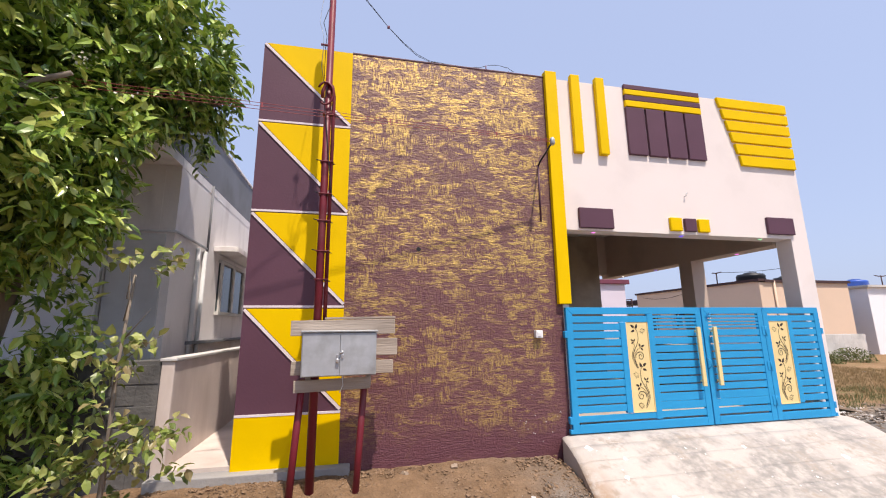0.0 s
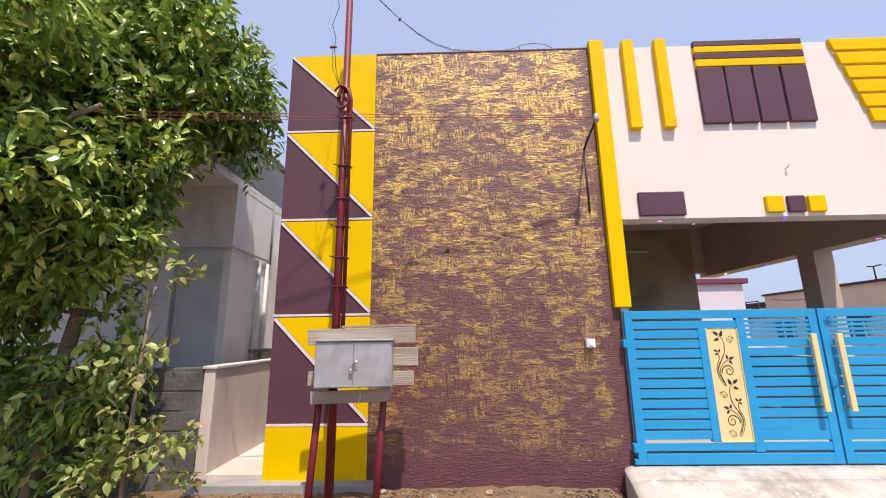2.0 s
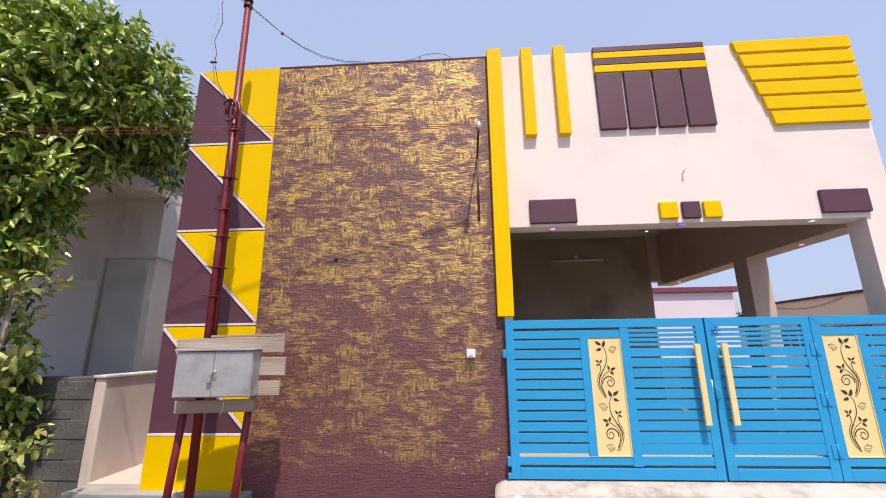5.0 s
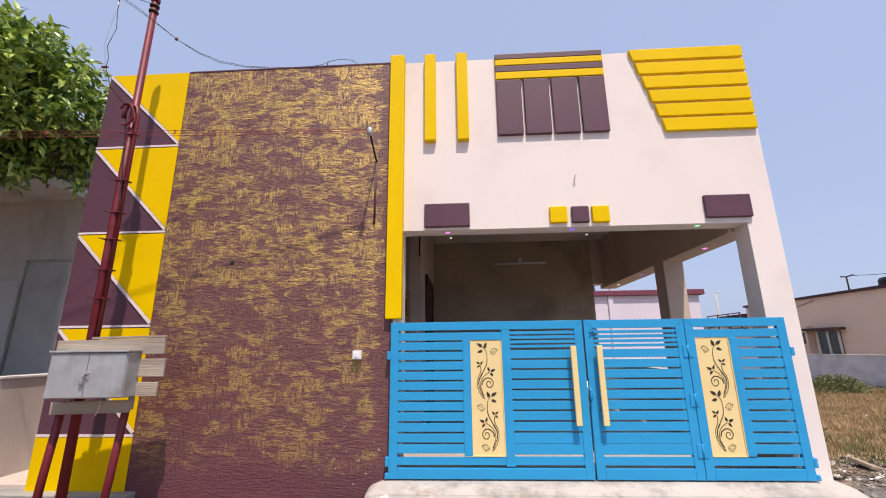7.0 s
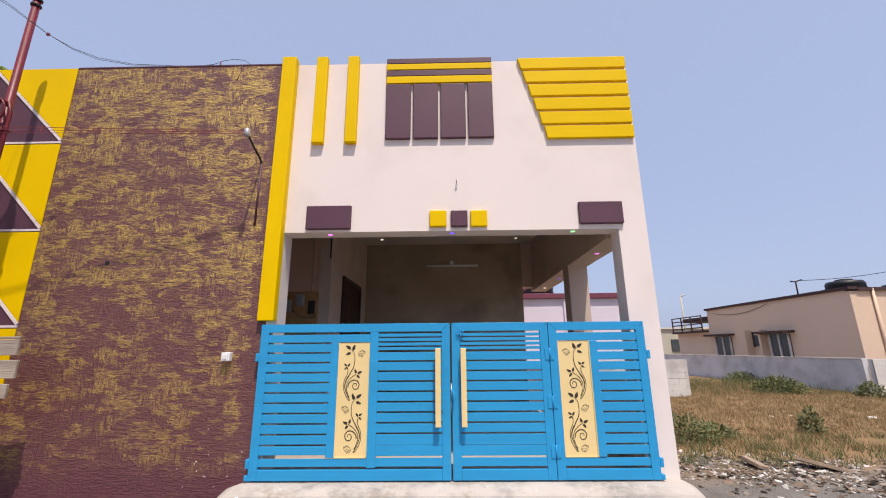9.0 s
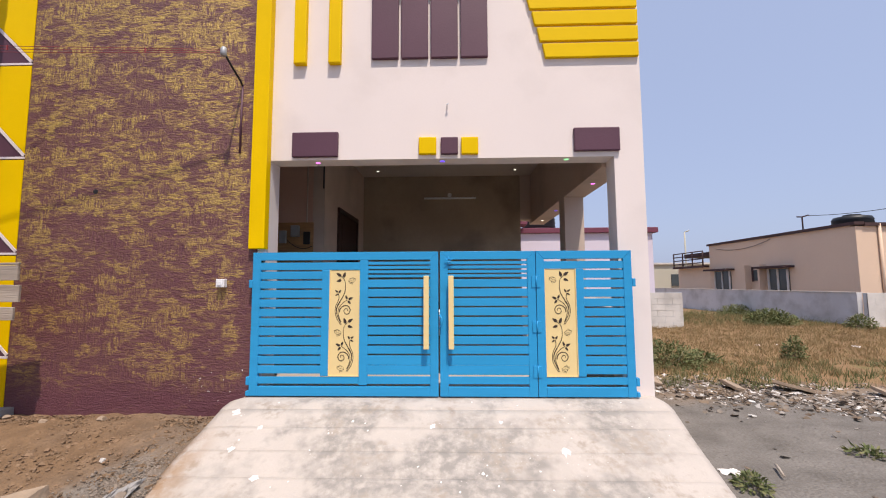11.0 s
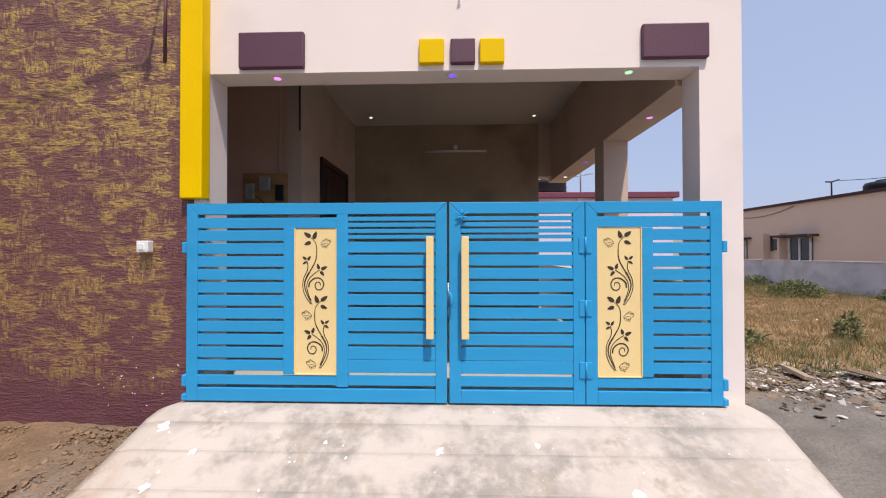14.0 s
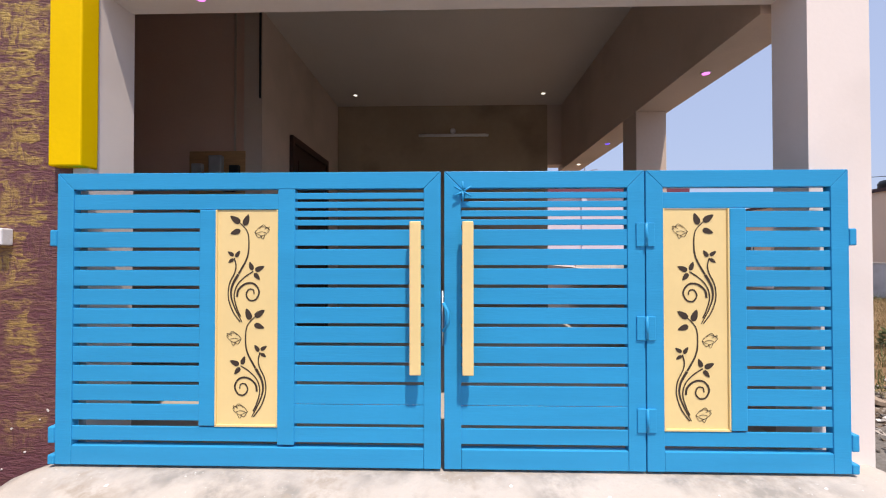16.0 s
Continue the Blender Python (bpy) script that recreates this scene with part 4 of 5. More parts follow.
win = part("window", box(NX + 0.001, NX + 0.03, 8.1, 9.7, 1.68, 2.56), M_glass, nb)
for y0, y1 in ((8.1, 8.2), (8.85, 8.95), (9.6, 9.7)):
    part("window_frame", box(NX + 0.03, NX + 0.06, y0, y1, 1.68, 2.56), M_block, win)
for z0, z1 in ((1.62, 1.68), (2.56, 2.62)):
    part("window_frame", box(NX + 0.002, NX + 0.07, 8.05, 9.75, z0, z1), M_block, win)
part("sill", box(NX + 0.002, NX + 0.10, 6.9, 11.0, 1.14, 1.19, 0.005), M_nbgrey, nb)
for y, z1 in ((6.95, 2.62), (7.25, 2.62)):
    part("drain_pipe", tube([(NX + 0.04, y, 0.2), (NX + 0.04, y, z1)], 0.032, 10), M_nbgreyw, nb)
part("drain_pipe", tube([(NX + 0.03, 7.36, 3.79), (NX + 0.03, 7.36, 2.62)], 0.018, 8), M_nbgrey, nb)

yard = solid("wall_yard_front", box(-8.0, -1.98, 4.92, 5.10, -0.6, 1.045, 0.01), M_darkblock, "dark weathered concrete block yard wall", "wall", "structure")
for r in range(7):
    for c in range(7):
        x1 = -1.985 - 0.40 * c - (0.2 if r % 2 else 0)
        part("block", box(x1 - 0.385, x1, 4.912, 4.925, -0.42 + 0.205 * r, -0.42 + 0.205 * r + 0.190, 0.004), M_darkblock, yard)
solid("wall_yard_side", box(-1.978, -1.85, 4.92, 13.0, -0.6, 1.03, 0.012), M_pinkwash, "stained pinkish plastered yard side wall", "wall", "structure")
solid("wall_yard_cap", box(-1.99, -1.83, 4.90, 13.0, 1.032, 1.065, 0.008), M_block, "pale cement cap of the yard wall", "wall", "structure")
solid("passage_floor", box(-1.849, -1.217, 4.90, 13.0, -0.5, -0.03), M_pinkwash, "pale sandy cement passage beside the house", "floor", "structure")


# ---- far houses and walls across the plot ----
ph = thing("peach_house", (25, 25, -0.5), "single-storey peach house with a dark roof edge", "house")
part("wall", box(23.1, 23.35, 19.75, 30.3, -0.6, 3.86), M_peach, ph)
part("wall", box(23.1, 29.8, 19.5, 19.748, -0.6, 3.80), M_peach, ph)
part("low_wall", box(23.1, 23.35, 30.32, 34.5, -0.6, 2.35), M_peach, ph)
part("roof", box(23.36, 29.8, 19.76, 34, 3.2, 3.5), M_brown, ph)
part("roof_edge", box(22.98, 23.42, 19.4, 30.4, 3.862, 4.0), M_brown, ph)
part("roof_edge", box(23.43, 29.9, 19.38, 19.8, 3.802, 3.95), M_brown, ph)
for y0, y1 in ((23.35, 24.8), (28.1, 29.7)):
    w = part("window", box(23.04, 23.098, y0, y1, 0.70, 2.0), M_glass, ph)
    n = 2
    for k in range(n + 1):
        yy = y0 + (y1 - y0 - 0.09) * k / n
        part("window_frame", box(22.99, 23.04, yy, yy + 0.11, 0.70, 2.0), M_block, w)
    part("sunshade", box(22.5, 23.098, y0 - 0.35, y1 + 0.45, 2.05, 2.17), M_brown, ph)
w = part("window", box(23.04, 23.098, 25.35, 26.0, 1.35, 2.0), M_glass, ph)
for yy in (25.25, 26.0):
    part("window_frame", box(23.0, 23.06, yy, yy + 0.1, 1.3, 2.2), M_brown, w)
for yy in (25.05, 26.25):
    part("fin", box(22.7, 23.098, yy, yy + 0.14, -0.5, 2.3), M_peach, ph)
part("balcony_slab", box(22.6, 23.098, 30.4, 34.4, 2.36, 2.5), M_brown, ph)
for k in range(4):
    part("rail", tube([(22.7, 30.4, 2.7 + 0.28 * k), (22.7, 34.4, 2.7 + 0.28 * k)], 0.04, 6), M_brown, ph)
for k in range(4):
    part("rail_post", tube([(22.7, 30.45 + 1.3 * k, 2.5), (22.7, 30.45 + 1.3 * k, 3.55)], 0.05, 6), M_brown, ph)
part("drain_pipe", tube([(24.1, 19.43, -0.5), (24.1, 19.43, 3.9)], 0.06, 8), M_peach, ph)
part("cable", tube(sag((23.05, 29.5, 3.6), (23.05, 24.5, 3.75), 0.3), 0.015, 5), M_brown, ph)
part("pole", tube([(23.2, 22.4, 3.99), (23.2, 22.4, 4.72)], 0.035, 8), M_brown, ph)
part("cross_arm", tube([(23.2, 22.72, 4.76), (23.2, 22.4, 4.70), (23.2, 22.0, 4.74)], 0.035, 8), M_brown, ph)
part("cable", tube(sag((23.2, 22.1, 4.72), (25.5, 19.5, 4.75), 0.1), 0.015, 5), M_dark, ph)


wh = thing("white_house", (36, 24, -0.5), "plain pale white house with a flat roof", "house")
part("wall", box(31.8, 45, 19.8, 30, -0.6, 3.62), M_whitehouse, wh)
part("pole", tube([(36.9, 22, 3.7), (36.9, 22, 4.75)], 0.035, 8), M_brown, wh)
part("cross_arm", tube([(36.3, 22, 4.72), (36.9, 22, 4.66), (37.5, 22, 4.74)], 0.035, 8), M_brown, wh)
part("roof_edge", box(31.6, 45.2, 19.6, 30.2, 3.622, 3.76), M_block, wh)


def water_tank(x, y, z, r, h, m, label):
    t = thing("water_tank", (x, y, z), label, "water tank", "roof tanks")
    part("body", lathe([(r * 0.96, 0), (r, h * 0.1), (r * 0.97, h * 0.3), (r, h * 0.35), (r * 0.97, h * 0.6), (r, h * 0.65), (r * 0.9, h * 0.85), (r * 0.4, h * 0.95)], (x, y, z), 24), m, t)
    part("lid", lathe([(r * 0.45, h * 0.92), (r * 0.45, h), (r * 0.3, h * 1.03)], (x, y, z), 20), m, t)
    part("stand", lathe([(r * 0.9, -(z - 3.45)), (r * 0.9, 0)], (x, y, z), 16), M_concrete, t)


water_tank(25.0, 21.6, 3.9, 0.8, 0.75, M_tank, "black ribbed plastic water tank on a roof")
water_tank(27.6, 21.4, 3.75, 0.75, 0.7, M_tank, "black ribbed plastic water tank on a roof")
water_tank(34.3, 22.0, 3.78, 0.72, 0.62, M_tankblue, "blue ribbed plastic water tank on a roof")

gh = thing("distant_house", (30, 52, -0.5), "small distant pale olive house", "house")
part("wall", box(27.0, 39, 47, 60, -0.6, 3.3), M_greyhouse, gh)
part("roof", box(26.8, 39.2, 46.8, 60.2, 3.302, 3.5), M_block, gh)
for k in range(3):
    part("window", box(29.0 + 2.6 * k, 29.9 + 2.6 * k, 46.9, 46.998, 0.9, 2.2), M_glass, gh)

lh = thing("lavender_house", (11, 21, -0.5), "pale lavender house with a maroon parapet band", "house")
part("wall", box(6.9, 13.45, 18.5, 26, -0.6, 3.45), M_lav, lh)
part("parapet_band", box(6.75, 13.65, 18.35, 26.1, 3.452, 3.68, 0.02), M_maroon, lh)
part("pillar", box(9.6, 9.8, 18.42, 18.498, -0.5, 3.45), M_lav, lh)
part("canopy", box(5.4, 7.8, 17.4, 18.34, 3.70, 3.95, 0.02), M_maroon, lh)
part("antenna", tube([(9.9, 19, 3.6), (9.9, 19, 5.6)], 0.03, 6), M_chrome, lh)
for z in (4.4, 5.0):
    part("antenna_arm", tube([(9.5, 19, z), (10.4, 19, z + 0.15)], 0.02, 6), M_chrome, lh)
water_tank(8.9, 20.5, 3.9, 0.8, 0.7, M_tank, "black plastic water tank on the lavender house")

wb = solid("wall_plot_side", box(21.0, 21.2, 17.5, 36, -0.9, 0.80), M_plotwall, "grey cement plastered plot wall", "wall", "structure")
part("cap", box(20.97, 21.23, 17.5, 36, 0.802, 0.84), M_block, wb)


def block_wall(name, x0, x1, y, top, label):
    w = solid(name, box(x0, x1, y + 0.02, y + 0.2, -0.9, top), M_plotwall, label, "wall", "structure")
    n = 0
    for r in range(6):
        for c in range(int((x1 - x0) / 0.6) + 1):
            a = x0 + 0.6 * c - (0.3 if r % 2 else 0)
            b2 = min(a + 0.592, x1)
            a = max(a, x0)
            if b2 - a > 0.08:
                part("block", box(a, b2, y, y + 0.05, top - 0.235 * (r + 1), top - 0.235 * r - 0.008), M_block, w)


block_wall("wall_plot_back", 9.0, 13.9, 17.2, 0.85, "whitewashed concrete block plot wall")
block_wall("wall_plot_front", 21.22, 27.0, 17.3, 0.80, "whitewashed concrete block plot wall")
pole2 = thing("distant_pole", (31, 46, -0.5), "slender distant lamp pole", "pole")
part("shaft", tube([(24.6, 36, -0.5), (24.6, 36, 5.6)], 0.06, 6), M_greyhouse, pole2)
part("arm", tube([(24.6, 36, 5.6), (25.0, 36, 5.75)], 0.05, 6), M_greyhouse, pole2)


# ---- plants ----
rng = np.random.default_rng(7)


def leaves(centres, dirs, size, width, name, material, parent=None, droop=0.25):
    """Many small folded leaves, each six corners."""
    n = len(centres)
    d = dirs / np.linalg.norm(dirs, axis=1, keepdims=True)
    up = np.tile([0, 0, 1.0], (n, 1)) + rng.normal(0, 0.5, (n, 3))
    s = np.cross(d, up)
    s /= np.linalg.norm(s, axis=1, keepdims=True)
    nn = np.cross(s, d)
    L = size * rng.uniform(0.6, 1.25, (n, 1))
    W = width * rng.uniform(0.7, 1.2, (n, 1))
    base, tip = centres, centres + d * L - nn * L * droop
    m1, m2 = centres + d * L * 0.33, centres + d * L * 0.7 - nn * L * droop * 0.4
    fold = nn * W * 0.25
    v = np.stack([base, m1 + s * W + fold, m1 - s * W + fold, m1, m2 + s * W * 0.75 + fold, m2 - s * W * 0.75 + fold, m2, tip], 1).reshape(-1, 3)
    f = []
    for i in range(n):
        o = 8 * i
        f += [(o, o + 3, o + 1), (o, o + 2, o + 3), (o + 3, o + 6, o + 4, o + 1), (o + 2, o + 5, o + 6, o + 3), (o + 6, o + 7, o + 4), (o + 5, o + 7, o + 6)]
    if parent:
        v = v - np.array(origin(parent))
    me = pieces_mesh(name, v.tolist(), f, material)
    ob = new(name, me)
    if parent:
        ob.parent = parent
    return ob


def clumps(blobs, count, twig=7):
    """Leaf positions in sprays along short twigs, spread unevenly through ellipsoids."""
    P, D = [], []
    vol = np.array([r[0] * r[1] * r[2] for _, r in blobs])
    for (c, r), share in zip(blobs, vol / vol.sum()):
        k = int(count * share / twig)
        u = rng.normal(0, 1, (k, 3))
        u /= np.linalg.norm(u, axis=1, keepdims=True)
        rad = rng.uniform(0.35, 1.0, (k, 1)) ** 0.5
        for o, uu in zip(np.array(c) + u * rad * np.array(r), u):
            if noise.noise(Vector(o * 1.6)) < -0.28:
                continue
            td = uu + np.array([0.1, -0.35, -0.35]) + rng.normal(0, 0.5, 3)
            td /= np.linalg.norm(td)
            side = np.cross(td, rng.normal(0, 1, 3))
            side /= np.linalg.norm(side)
            for j in range(twig):
                P.append(o + td * 0.045 * j)
                D.append(td * 0.7 + side * (1 if j % 2 else -1) * 0.9 + rng.normal(0, 0.25, 3) + np.array([0, 0, -0.25]))
    return np.array(P), np.array(D)


tree = thing("tree", (-3.0, 4.6, -0.4), "large leafy green tree with small white blossoms", "tree")
part("trunk", tube([(-3.4, 4.6, -0.5), (-3.35, 4.6, 0.8), (-3.2, 4.65, 2.0), (-3.0, 4.75, 3.2), (-2.7, 4.9, 4.6)], 0.085, 12, 0.5), M_bark, tree)
for pts, r in [([(-3.15, 4.1, 2.5), (-2.83, 3.5, 2.96), (-2.66, 3.5, 3.2), (-2.5, 3.48, 3.30), (-2.3, 3.5, 3.40)], 0.045), ([(-2.75, 3.5, 3.02), (-2.5, 3.42, 3.05), (-2.3, 3.40, 3.12)], 0.012), ([(-2.9, 3.6, 2.85), (-2.6, 3.42, 2.86), (-2.35, 3.40, 3.0)], 0.012), ([(-3.0, 4.5, 2.2), (-2.8, 4.2, 2.9), (-2.6, 4.1, 3.2)], 0.035), ([(-2.9, 4.7, 3.2), (-2.4, 5.0, 3.7), (-1.8, 5.4, 4.3)], 0.045), ([(-3.0, 4.5, 2.8), (-3.3, 4.0, 3.4), (-3.5, 3.8, 4.2)], 0.04)]:
    part("limb", tube(pts, r, 8, 0.4), M_bark, tree)
# Forward clumps at y 3.1 to 3.6 are added, mostly unseen, to shade lower leaves.
crown_and_shade_clumps = [((-2.85, 4.9, 4.72), (1.08, 0.9, 0.98)), ((-2.25, 5.25, 4.60), (0.60, 0.55, 0.68)), ((-3.1, 4.2, 3.3), (0.85, 0.6, 0.8)), ((-2.85, 4.55, 3.8), (0.65, 0.6, 0.5)),
         ((-3.05, 4.15, 2.55), (0.75, 0.45, 0.65)), ((-3.3, 4.55, 1.3), (0.75, 0.28, 0.8)), ((-2.8, 4.35, 2.7), (0.4, 0.4, 0.5)), ((-3.5, 4.72, 0.6), (0.9, 0.25, 0.9)), ((-3.9, 4.3, 3.2), (1.0, 0.7, 2.2)), ((-2.08, 5.65, 4.15), (0.30, 0.35, 0.5)), ((-3.5, 3.3, 3.7), (0.75, 0.6, 0.45)), ((-3.2, 3.1, 4.1), (0.8, 0.6, 0.4)), ((-4.4, 3.6, 4.3), (0.8, 0.8, 1.2)), ((-3.85, 5.0, 5.25), (1.3, 1.0, 0.75)), ((-3.5, 3.4, 2.8), (0.6, 0.6, 0.45)), ((-2.95, 3.60, 2.80), (0.75, 0.50, 0.50)), ((-2.75, 3.9, 2.45), (0.45, 0.40, 0.40))]
P, D = clumps(crown_and_shade_clumps, 60000)
leaves(P, D, 0.155, 0.029, "crown_and_shade_clumps", M_leaf, tree)
P, D = clumps([((-2.6, 3.95, 3.2), (0.55, 0.3, 0.6)), ((-2.95, 3.85, 2.3), (0.5, 0.25, 0.5))], 300, 5)
leaves(P[:260], D[:260], 0.03, 0.012, "blossom", M_flower, tree)

VX, VY = -1.80, 3.72
vine = thing("shrub", (VX, VY, -0.2), "sparse young climbing shrub with light green leaves", "shrub")
part("stem", tube([(VX - 0.02, VY, -0.35), (VX + 0.02, VY - 0.03, 0.4), (VX, VY, 1.1), (VX + 0.03, VY + 0.02, 1.8)], 0.020, 8, 0.5), M_bark, vine)
for k in range(11):
    a = rng.uniform(-1, 1, 3)
    z0 = -0.1 + 0.17 * k
    part("twig", tube([(VX, VY, z0), (VX + 0.08 + 0.14 * a[0], VY - 0.06 + 0.1 * a[1], z0 + 0.15), (VX + 0.12 + 0.26 * a[0], VY - 0.1 + 0.18 * a[1], z0 + 0.24 + 0.1 * a[2])], 0.006, 5, 0.4), M_bark, vine)
P, D = clumps([((VX + 0.02, VY - 0.1, 0.05), (0.40, 0.34, 0.42)), ((VX - 0.02, VY, 0.70), (0.10, 0.12, 0.35)), ((VX, VY, 1.30), (0.17, 0.16, 0.28)), ((VX + 0.24, VY, 0.35), (0.16, 0.18, 0.35)), ((VX + 0.1, VY, 1.8), (0.15, 0.15, 0.22))], 1800, 5)
leaves(P, D, 0.092, 0.030, "foliage", M_leaf2, vine)


def bush(at, r, h, n, m, size, label, name="bush"):
    t = thing(name, at, label, name)
    u = rng.normal(0, 1, (n, 3))
    u /= np.linalg.norm(u, axis=1, keepdims=True)
    u[:, 2] = np.abs(u[:, 2])
    p = np.array(at) + u * rng.uniform(0.2, 1, (n, 1)) ** 0.5 * np.array([r, r, h])
    leaves(p, u + rng.normal(0, 0.6, (n, 3)), size, size * 0.2, "foliage", m, t)
    st = bmesh.new()
    for k in range(6):
        a = k * 1.05
        tube([(at[0], at[1], at[2] - 0.1), (at[0] + r * 0.5 * math.cos(a), at[1] + r * 0.5 * math.sin(a), at[2] + h * 0.6)], 0.006 + size * 0.04, 5, 0.4, bm=st)
    part("stems", st, M_bark, t)


bush((12.4, 10.0, -0.55), 0.22, 0.60, 420, M_green, 0.10, "small upright green bush in the dry plot")
bush((18.3, 18.5, -0.6), 1.0, 0.7, 1800, M_green, 0.13, "low green bush along the plot wall")
bush((20.2, 16.6, -0.6), 0.5, 0.6, 700, M_green, 0.12, "low green bush along the plot wall")
bush((24.6, 16.5, -0.6), 0.9, 0.75, 1400, M_green, 0.12, "low green bush along the plot wall")
bush((22.6, 16.2, -0.6), 0.6, 0.5, 700, M_green, 0.12, "low green bush along the plot wall")
bush((20.6, 24, -0.6), 0.9, 0.6, 1100, M_green, 0.13, "low green bush along the plot wall")
bush((9.3, 9.5, -0.55), 0.75, 0.55, 1500, M_green, 0.085, "low spreading green weeds beside the house")
bush((10.2, 9.9, -0.55), 0.5, 0.25, 300, M_green, 0.13, "low spreading green weeds beside the house")
bush((7.30, 4.15, -0.50), 0.14, 0.11, 240, M_green, 0.055, "small green weed in the grey dust", "weed")
bush((8.92, 4.84, -0.52), 0.14, 0.10, 90, M_green, 0.08, "small green weed in the grey dust", "weed")


def grass(name, n, xr, yr, h, material, label):
    """Blades in tufts, three corners each."""
    k = n // 9
    c = np.stack([rng.uniform(*xr, k), rng.uniform(*yr, k)], 1)
    c = np.repeat(c, 9, 0) + rng.normal(0, 0.06, (k * 9, 2))
    keep = np.array([noise.noise((x * 0.5, y * 0.5, 2)) > -0.55 for x, y in c])
    c = c[keep]
    z = ground_z(c[:, 0], c[:, 1]) - 0.02
    hh = h * rng.uniform(0.4, 1.3, len(c))
    a = rng.uniform(0, 2 * np.pi, len(c))
    lean = rng.normal(0, 0.4, (len(c), 2)) * hh[:, None]
    w = 0.007
    v = np.stack([np.stack([c[:, 0] - w * np.cos(a), c[:, 1] - w * np.sin(a), z], 1), np.stack([c[:, 0] + w * np.cos(a), c[:, 1] + w * np.sin(a), z], 1), np.stack([c[:, 0] + lean[:, 0], c[:, 1] + lean[:, 1], z + hh], 1)], 1).reshape(-1, 3)
    f = [(3 * i, 3 * i + 1, 3 * i + 2) for i in range(len(c))]
    return tagged(new(name, pieces_mesh(name, v.tolist(), f, material)), label, "grass", kind="stuff")


grass("dry_grass", 110000, (8.5, 21), (8.4, 24), 0.12, M_grass, "dry straw-coloured grass over the empty plot")
grass("green_grass", 4500, (7.2, 15), (7.4, 9.6), 0.16, M_green, "thin green grass at the edge of the plot")
grass("wall_weeds", 5000, (14, 21), (17.5, 26), 0.30, M_green, "taller green weeds by the plot wall")


# ---- rubble and litter ----
def chunk(size, seed, flat=1.0):
    bm = bmesh.new()
    bmesh.ops.create_icosphere(bm, subdivisions=3, radius=1)
    for v in bm.verts:
        v.co *= 1 + 0.35 * noise.noise(v.co * 1.3 + Vector((seed, 0, 0))) + 0.07 * noise.noise(v.co * 5 + Vector((seed, 3, 0)))
        for i in range(3):
            v.co[i] = max(-0.72, min(0.72, v.co[i]))
        v.co.x, v.co.y, v.co.z = v.co.x * size[0], v.co.y * size[1], v.co.z * size[2]
    return bm


def scatter(name, n, place, smin, smax, material, label, flat=0.7, category="rubble"):
    """Many small broken pieces lying on the ground, joined."""
    verts, faces = [], []
    for i in range(n):
        x, y = place()
        s = smin + (smax - smin) * rng.uniform() ** 3
        z = float(ground_z(x, y))
        q = Euler((rng.normal(0, 0.3), rng.normal(0, 0.3), rng.uniform(0, 6.28))).to_matrix()
        o = len(verts)
        j = rng.uniform(0.6, 1.3, (8, 3))
        dims = (s * rng.uniform(0.6, 1.6), s, s * flat * rng.uniform(0.3, 1))
        for k in range(8):
            p = Vector(((-1 if k & 1 else 1) * dims[0] * j[k][0], (-1 if k & 2 else 1) * dims[1] * j[k][1], (-1 if k & 4 else 1) * dims[2] * j[k][2])) * 0.5
            p = q @ p
            verts.append((x + p.x, y + p.y, z + p.z + dims[2] * 0.2))
        for f in ((0, 1, 3, 2), (4, 6, 7, 5), (0, 4, 5, 1), (2, 3, 7, 6), (0, 2, 6, 4), (1, 5, 7, 3)):
            faces.append(tuple(o + k for k in f))
    return tagged(new(name, pieces_mesh(name, verts, faces, material)), label, category, kind="stuff")


scatter("soil_clods", 10000, lambda: (rng.uniform(-1.9, 2.38), 4.8 - 2.3 * rng.uniform() ** 1.3), 0.004, 0.030, M_soilclod, "brown soil clods tipped along the wall", 0.8, "soil")
scatter("gravel", 4200, lambda: (2.12 + rng.normal(0, 0.15), 3.72 + rng.normal(0, 0.24)), 0.003, 0.018, M_bed, "grey cement crumbs beside the ramp", 0.8, "gravel")


def heap_place():
    u = rng.uniform()
    x = 7.3 + 6.5 * u ** 1.2 + rng.normal(0, 0.3)
    return x, 7.75 - 0.36 * (x - 8) + rng.normal(0, 0.48)


scatter("rubbish_heap", 13000, heap_place, 0.008, 0.085, M_rubbish, "scattered heap of broken slabs, plastic and rubbish", 0.25)
scatter("lane_litter", 160, lambda: (rng.uniform(7, 14), rng.uniform(3, 7)), 0.012, 0.07, M_rubbish, "scraps of litter lying in the grey dust", 0.2, "litter")
scatter("field_litter", 70, lambda: (rng.uniform(8, 20), rng.uniform(9, 19)), 0.02, 0.12, M_splat, "pale scraps of litter in the dry grass", 0.2, "litter")
for k, (x, y, s, m) in enumerate([(2.32, 3.36, 0.08, M_bed), (1.95, 3.25, 0.06, M_block), (0.55, 4.62, 0.05, M_stone), (1.1, 4.7, 0.05, M_stone), (0.05, 4.72, 0.045, M_stone), (2.2, 3.62, 0.07, M_bed), (1.72, 4.02, 0.03, M_block)]):
    bm = chunk((s, s * 0.8, s * 0.6), k * 3.1)
    bmesh.ops.rotate(bm, verts=bm.verts, matrix=Euler((0.2 * k, 0.1, k)).to_matrix())
    bmesh.ops.translate(bm, verts=bm.verts, vec=(x, y, float(ground_z(x, y)) + s * 0.25))
    solid("stone", bm, m, "broken lump of concrete lying on the soil", "stone", group="stones by the ramp")
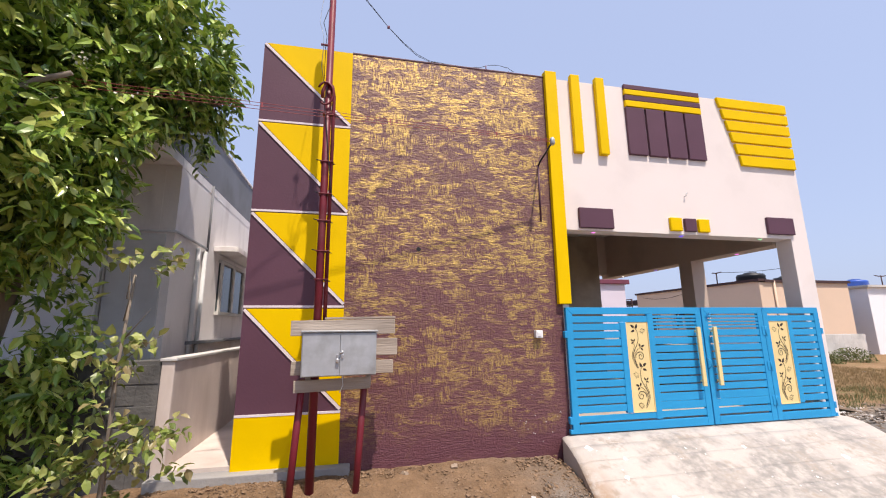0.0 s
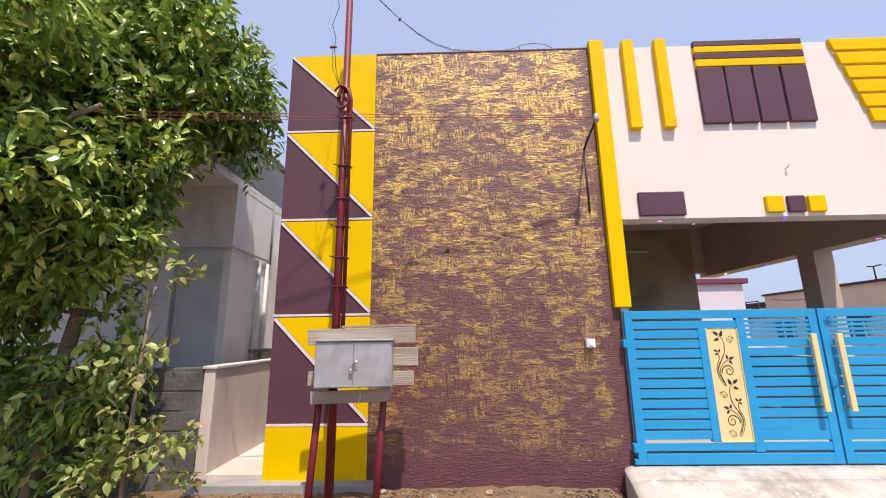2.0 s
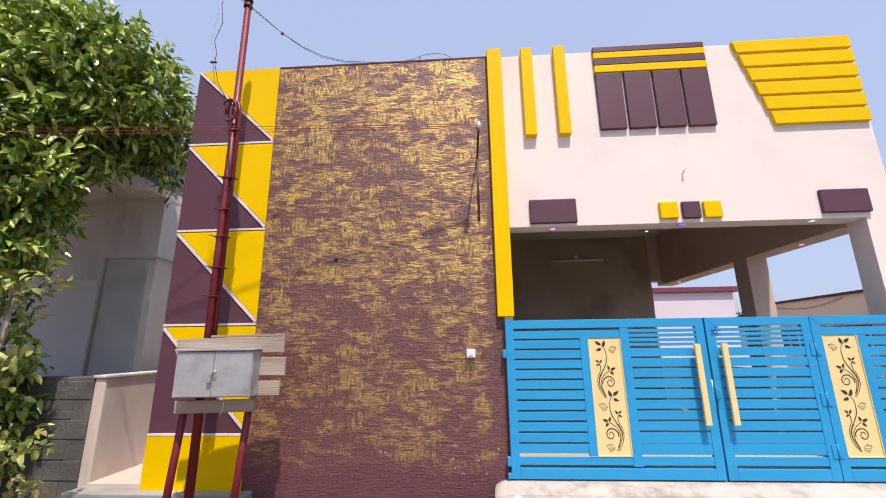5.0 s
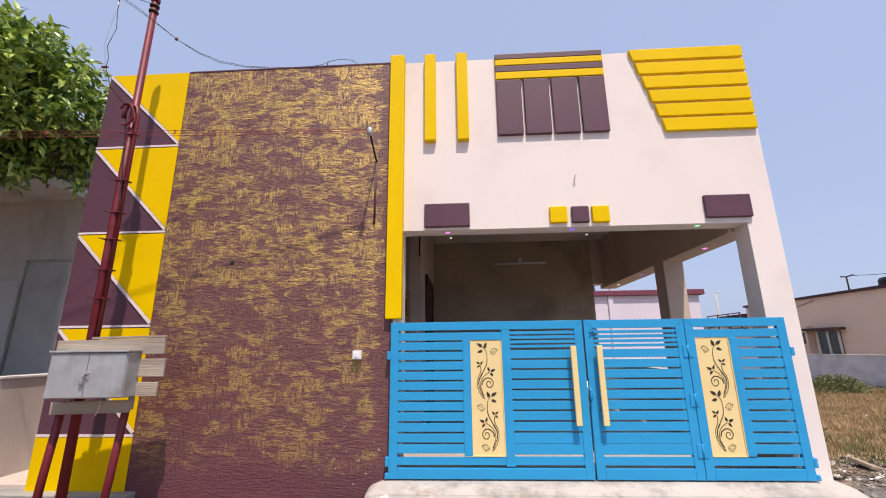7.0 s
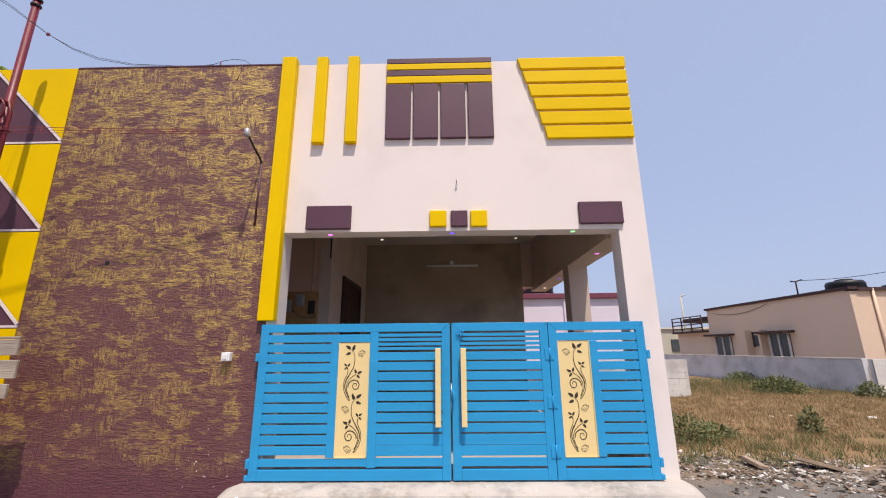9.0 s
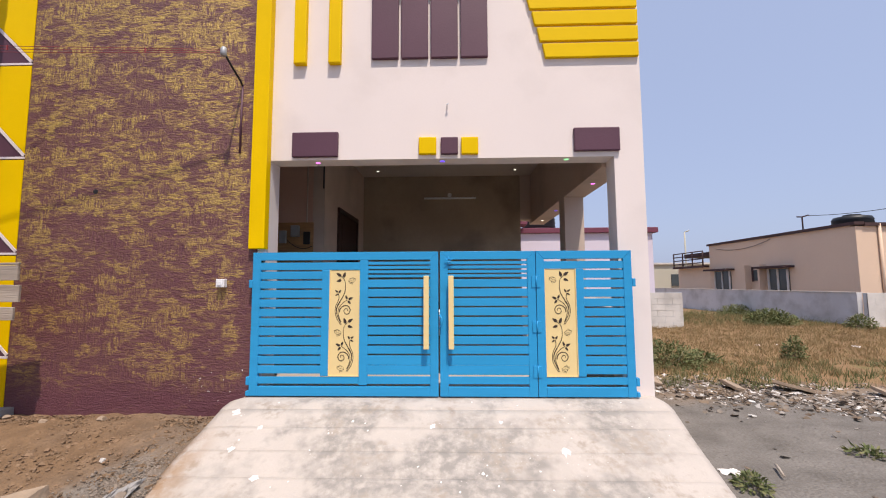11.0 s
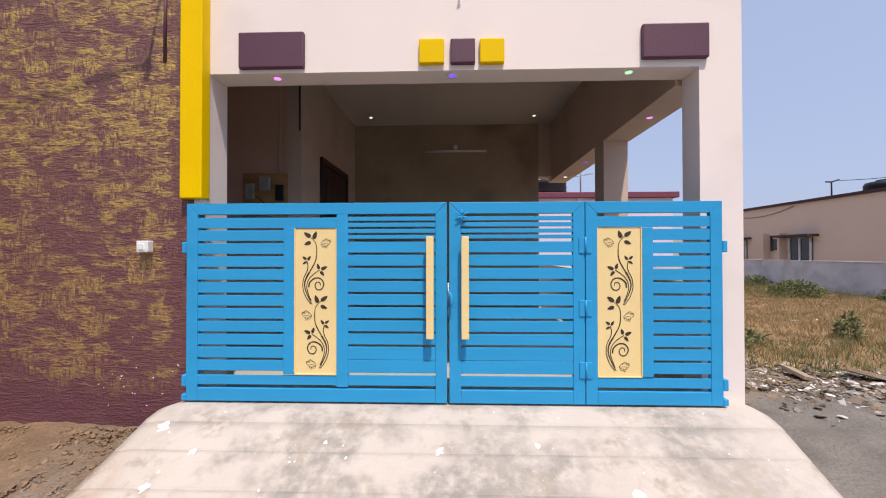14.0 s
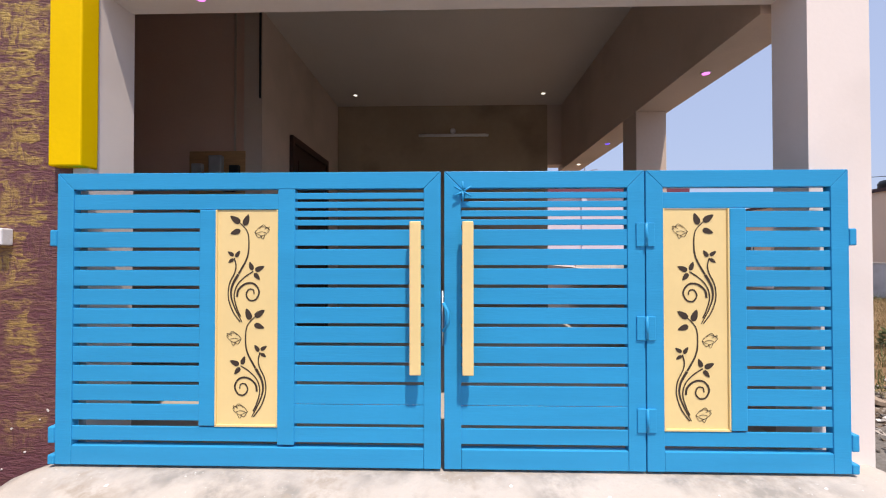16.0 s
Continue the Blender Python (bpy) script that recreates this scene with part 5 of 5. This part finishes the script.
for k, (x, y, w, d, h) in enumerate([(1.55, 3.50, 0.115, 0.085, 0.045), (2.00, 3.30, 0.09, 0.07, 0.04)]):
    bm = box(-w, w, -d, d, -h, h)
    bmesh.ops.subdivide_edges(bm, edges=bm.edges[:], cuts=5, use_grid_fill=True)
    for v in bm.verts:
        v.co += Vector((noise.noise(v.co * 9 + Vector((k, 0, 0))), noise.noise(v.co * 9 + Vector((k, 5, 0))), 0.5 * noise.noise(v.co * 14 + Vector((k, 9, 0))))) * 0.022
        v.co.x *= 1 - 0.25 * (v.co.y / d) * (1 if k else -1)
    bmesh.ops.rotate(bm, verts=bm.verts, matrix=Euler((0.10, -0.14, 0.4 - 0.7 * k)).to_matrix())
    bmesh.ops.translate(bm, verts=bm.verts, vec=(x, y, float(ground_z(x, y)) + 0.04))
    solid("stone", bm, M_stone, "flat broken slab of concrete on the soil", "stone", group="stones by the ramp")
for x, y, s in [(9.3, 7.4, 0.18), (10.2, 7.3, 0.26), (11.3, 7.0, 0.16), (8.2, 7.7, 0.15)]:
    bm = box(-s, s, -s * 0.5, s * 0.5, -0.025, 0.025, 0.006)
    bmesh.ops.rotate(bm, verts=bm.verts, matrix=Euler((0.25, -0.15, s * 9)).to_matrix())
    bmesh.ops.translate(bm, verts=bm.verts, vec=(x, y, float(ground_z(x, y)) + 0.07))
    solid("broken_slab", bm, M_stone, "broken brownish cement slab on the rubbish heap", "slab", group="slabs on the heap")


def splash(x, y, r, k):
    """A thin dried splash of white paint on the ramp."""
    bm = bmesh.new()
    n = 14
    f = []
    for i in range(n):
        a = 2 * math.pi * i / n
        rr = r * (0.8 + 0.65 * noise.noise((math.cos(a) * 2.2 + k * 7.3, math.sin(a) * 2.2, k * 1.7)))
        xx, yy = x + rr * math.cos(a), y + 0.95 * rr * math.sin(a)
        f.append(bm.verts.new((xx, yy, ramp_z(yy) + 0.002)))
    top = bm.verts.new((x, y, ramp_z(y) + 0.004))
    for i in range(n):
        bm.faces.new((f[i], f[(i + 1) % n], top))
    bmesh.ops.recalc_face_normals(bm, faces=bm.faces[:])
    return bm


allb = bmesh.new()
for k, (x, y, r) in enumerate([(5.72, 4.10, 0.05), (4.56, 4.35, 0.035), (3.14, 3.84, 0.04), (6.22, 3.66, 0.055), (2.75, 3.6, 0.06), (2.62, 4.5, 0.05), (2.8, 4.1, 0.035), (2.95, 4.32, 0.03), (5.0, 3.9, 0.02), (3.8, 4.4, 0.02), (5.2, 4.4, 0.025)]):
    join(allb, splash(x, y, r, k))
for k in range(45):
    join(allb, splash(rng.uniform(2.6, 6.7), rng.uniform(3.5, 4.72), rng.uniform(0.003, 0.012), k + 20))
tagged(new("paint_splashes", mesh_of(allb, M_splat, "paint_splashes")), "dried white paint splashes on the ramp", "paint", kind="stuff")

fl = bmesh.new()
for k in range(18):
    x, z, r = 2.2 + rng.normal(0, 0.22), 0.16 + rng.normal(0, 0.12), rng.uniform(0.002, 0.007)
    if -0.05 < z and x < 2.5:
        join(fl, prism([(x + r * math.cos(i * 1.05) * rng.uniform(0.6, 1.2), z + r * math.sin(i * 1.05)) for i in range(6)], 4.8475, 4.8515))
tagged(new("plaster_flecks", mesh_of(fl, M_splat, "plaster_flecks")), "white plaster flecks at the foot of the purple wall", "paint", kind="stuff")

pap = thing("paper_scrap", (7.29, 4.40, -0.5), "crumpled white paper scrap on the grey dust", "litter")
bm = bmesh.new()
bmesh.ops.create_grid(bm, x_segments=6, y_segments=5, size=0.09)
for v in bm.verts:
    v.co = Vector((7.29 + v.co.x, 4.42 + v.co.y * 0.6, -0.485 + 0.035 * noise.noise(v.co * 22)))
bmesh.ops.solidify(bm, geom=bm.faces[:], thickness=0.002)
part("sheet", bm, M_splat, pap)
stick = thing("wooden_stick", (7.9, 4.4, -0.49), "short pale broken stick on the ground", "stick")
part("stick", tube([(7.80, 4.55, -0.475), (7.75, 4.44, -0.47), (7.69, 4.31, -0.475)], 0.013, 7, 0.7), M_wood, stick)
rag = thing("cement_bag", (2.2, 3.5, -0.3), "torn grey cement bag half buried in soil", "litter")
bm = bmesh.new()
bmesh.ops.create_grid(bm, x_segments=14, y_segments=10, size=0.16)
for v in bm.verts:
    n0 = noise.noise(v.co * 16)
    x, y = 2.17 + v.co.x * 0.55 + 0.05 * n0, 3.60 + v.co.y * 0.9 + 0.5 * v.co.x
    v.co = Vector((x, y, float(ground_z(x, y)) + 0.03 + 0.055 * n0))
bmesh.ops.solidify(bm, geom=bm.faces[:], thickness=0.004)
part("cloth", bm, M_concrete, rag)
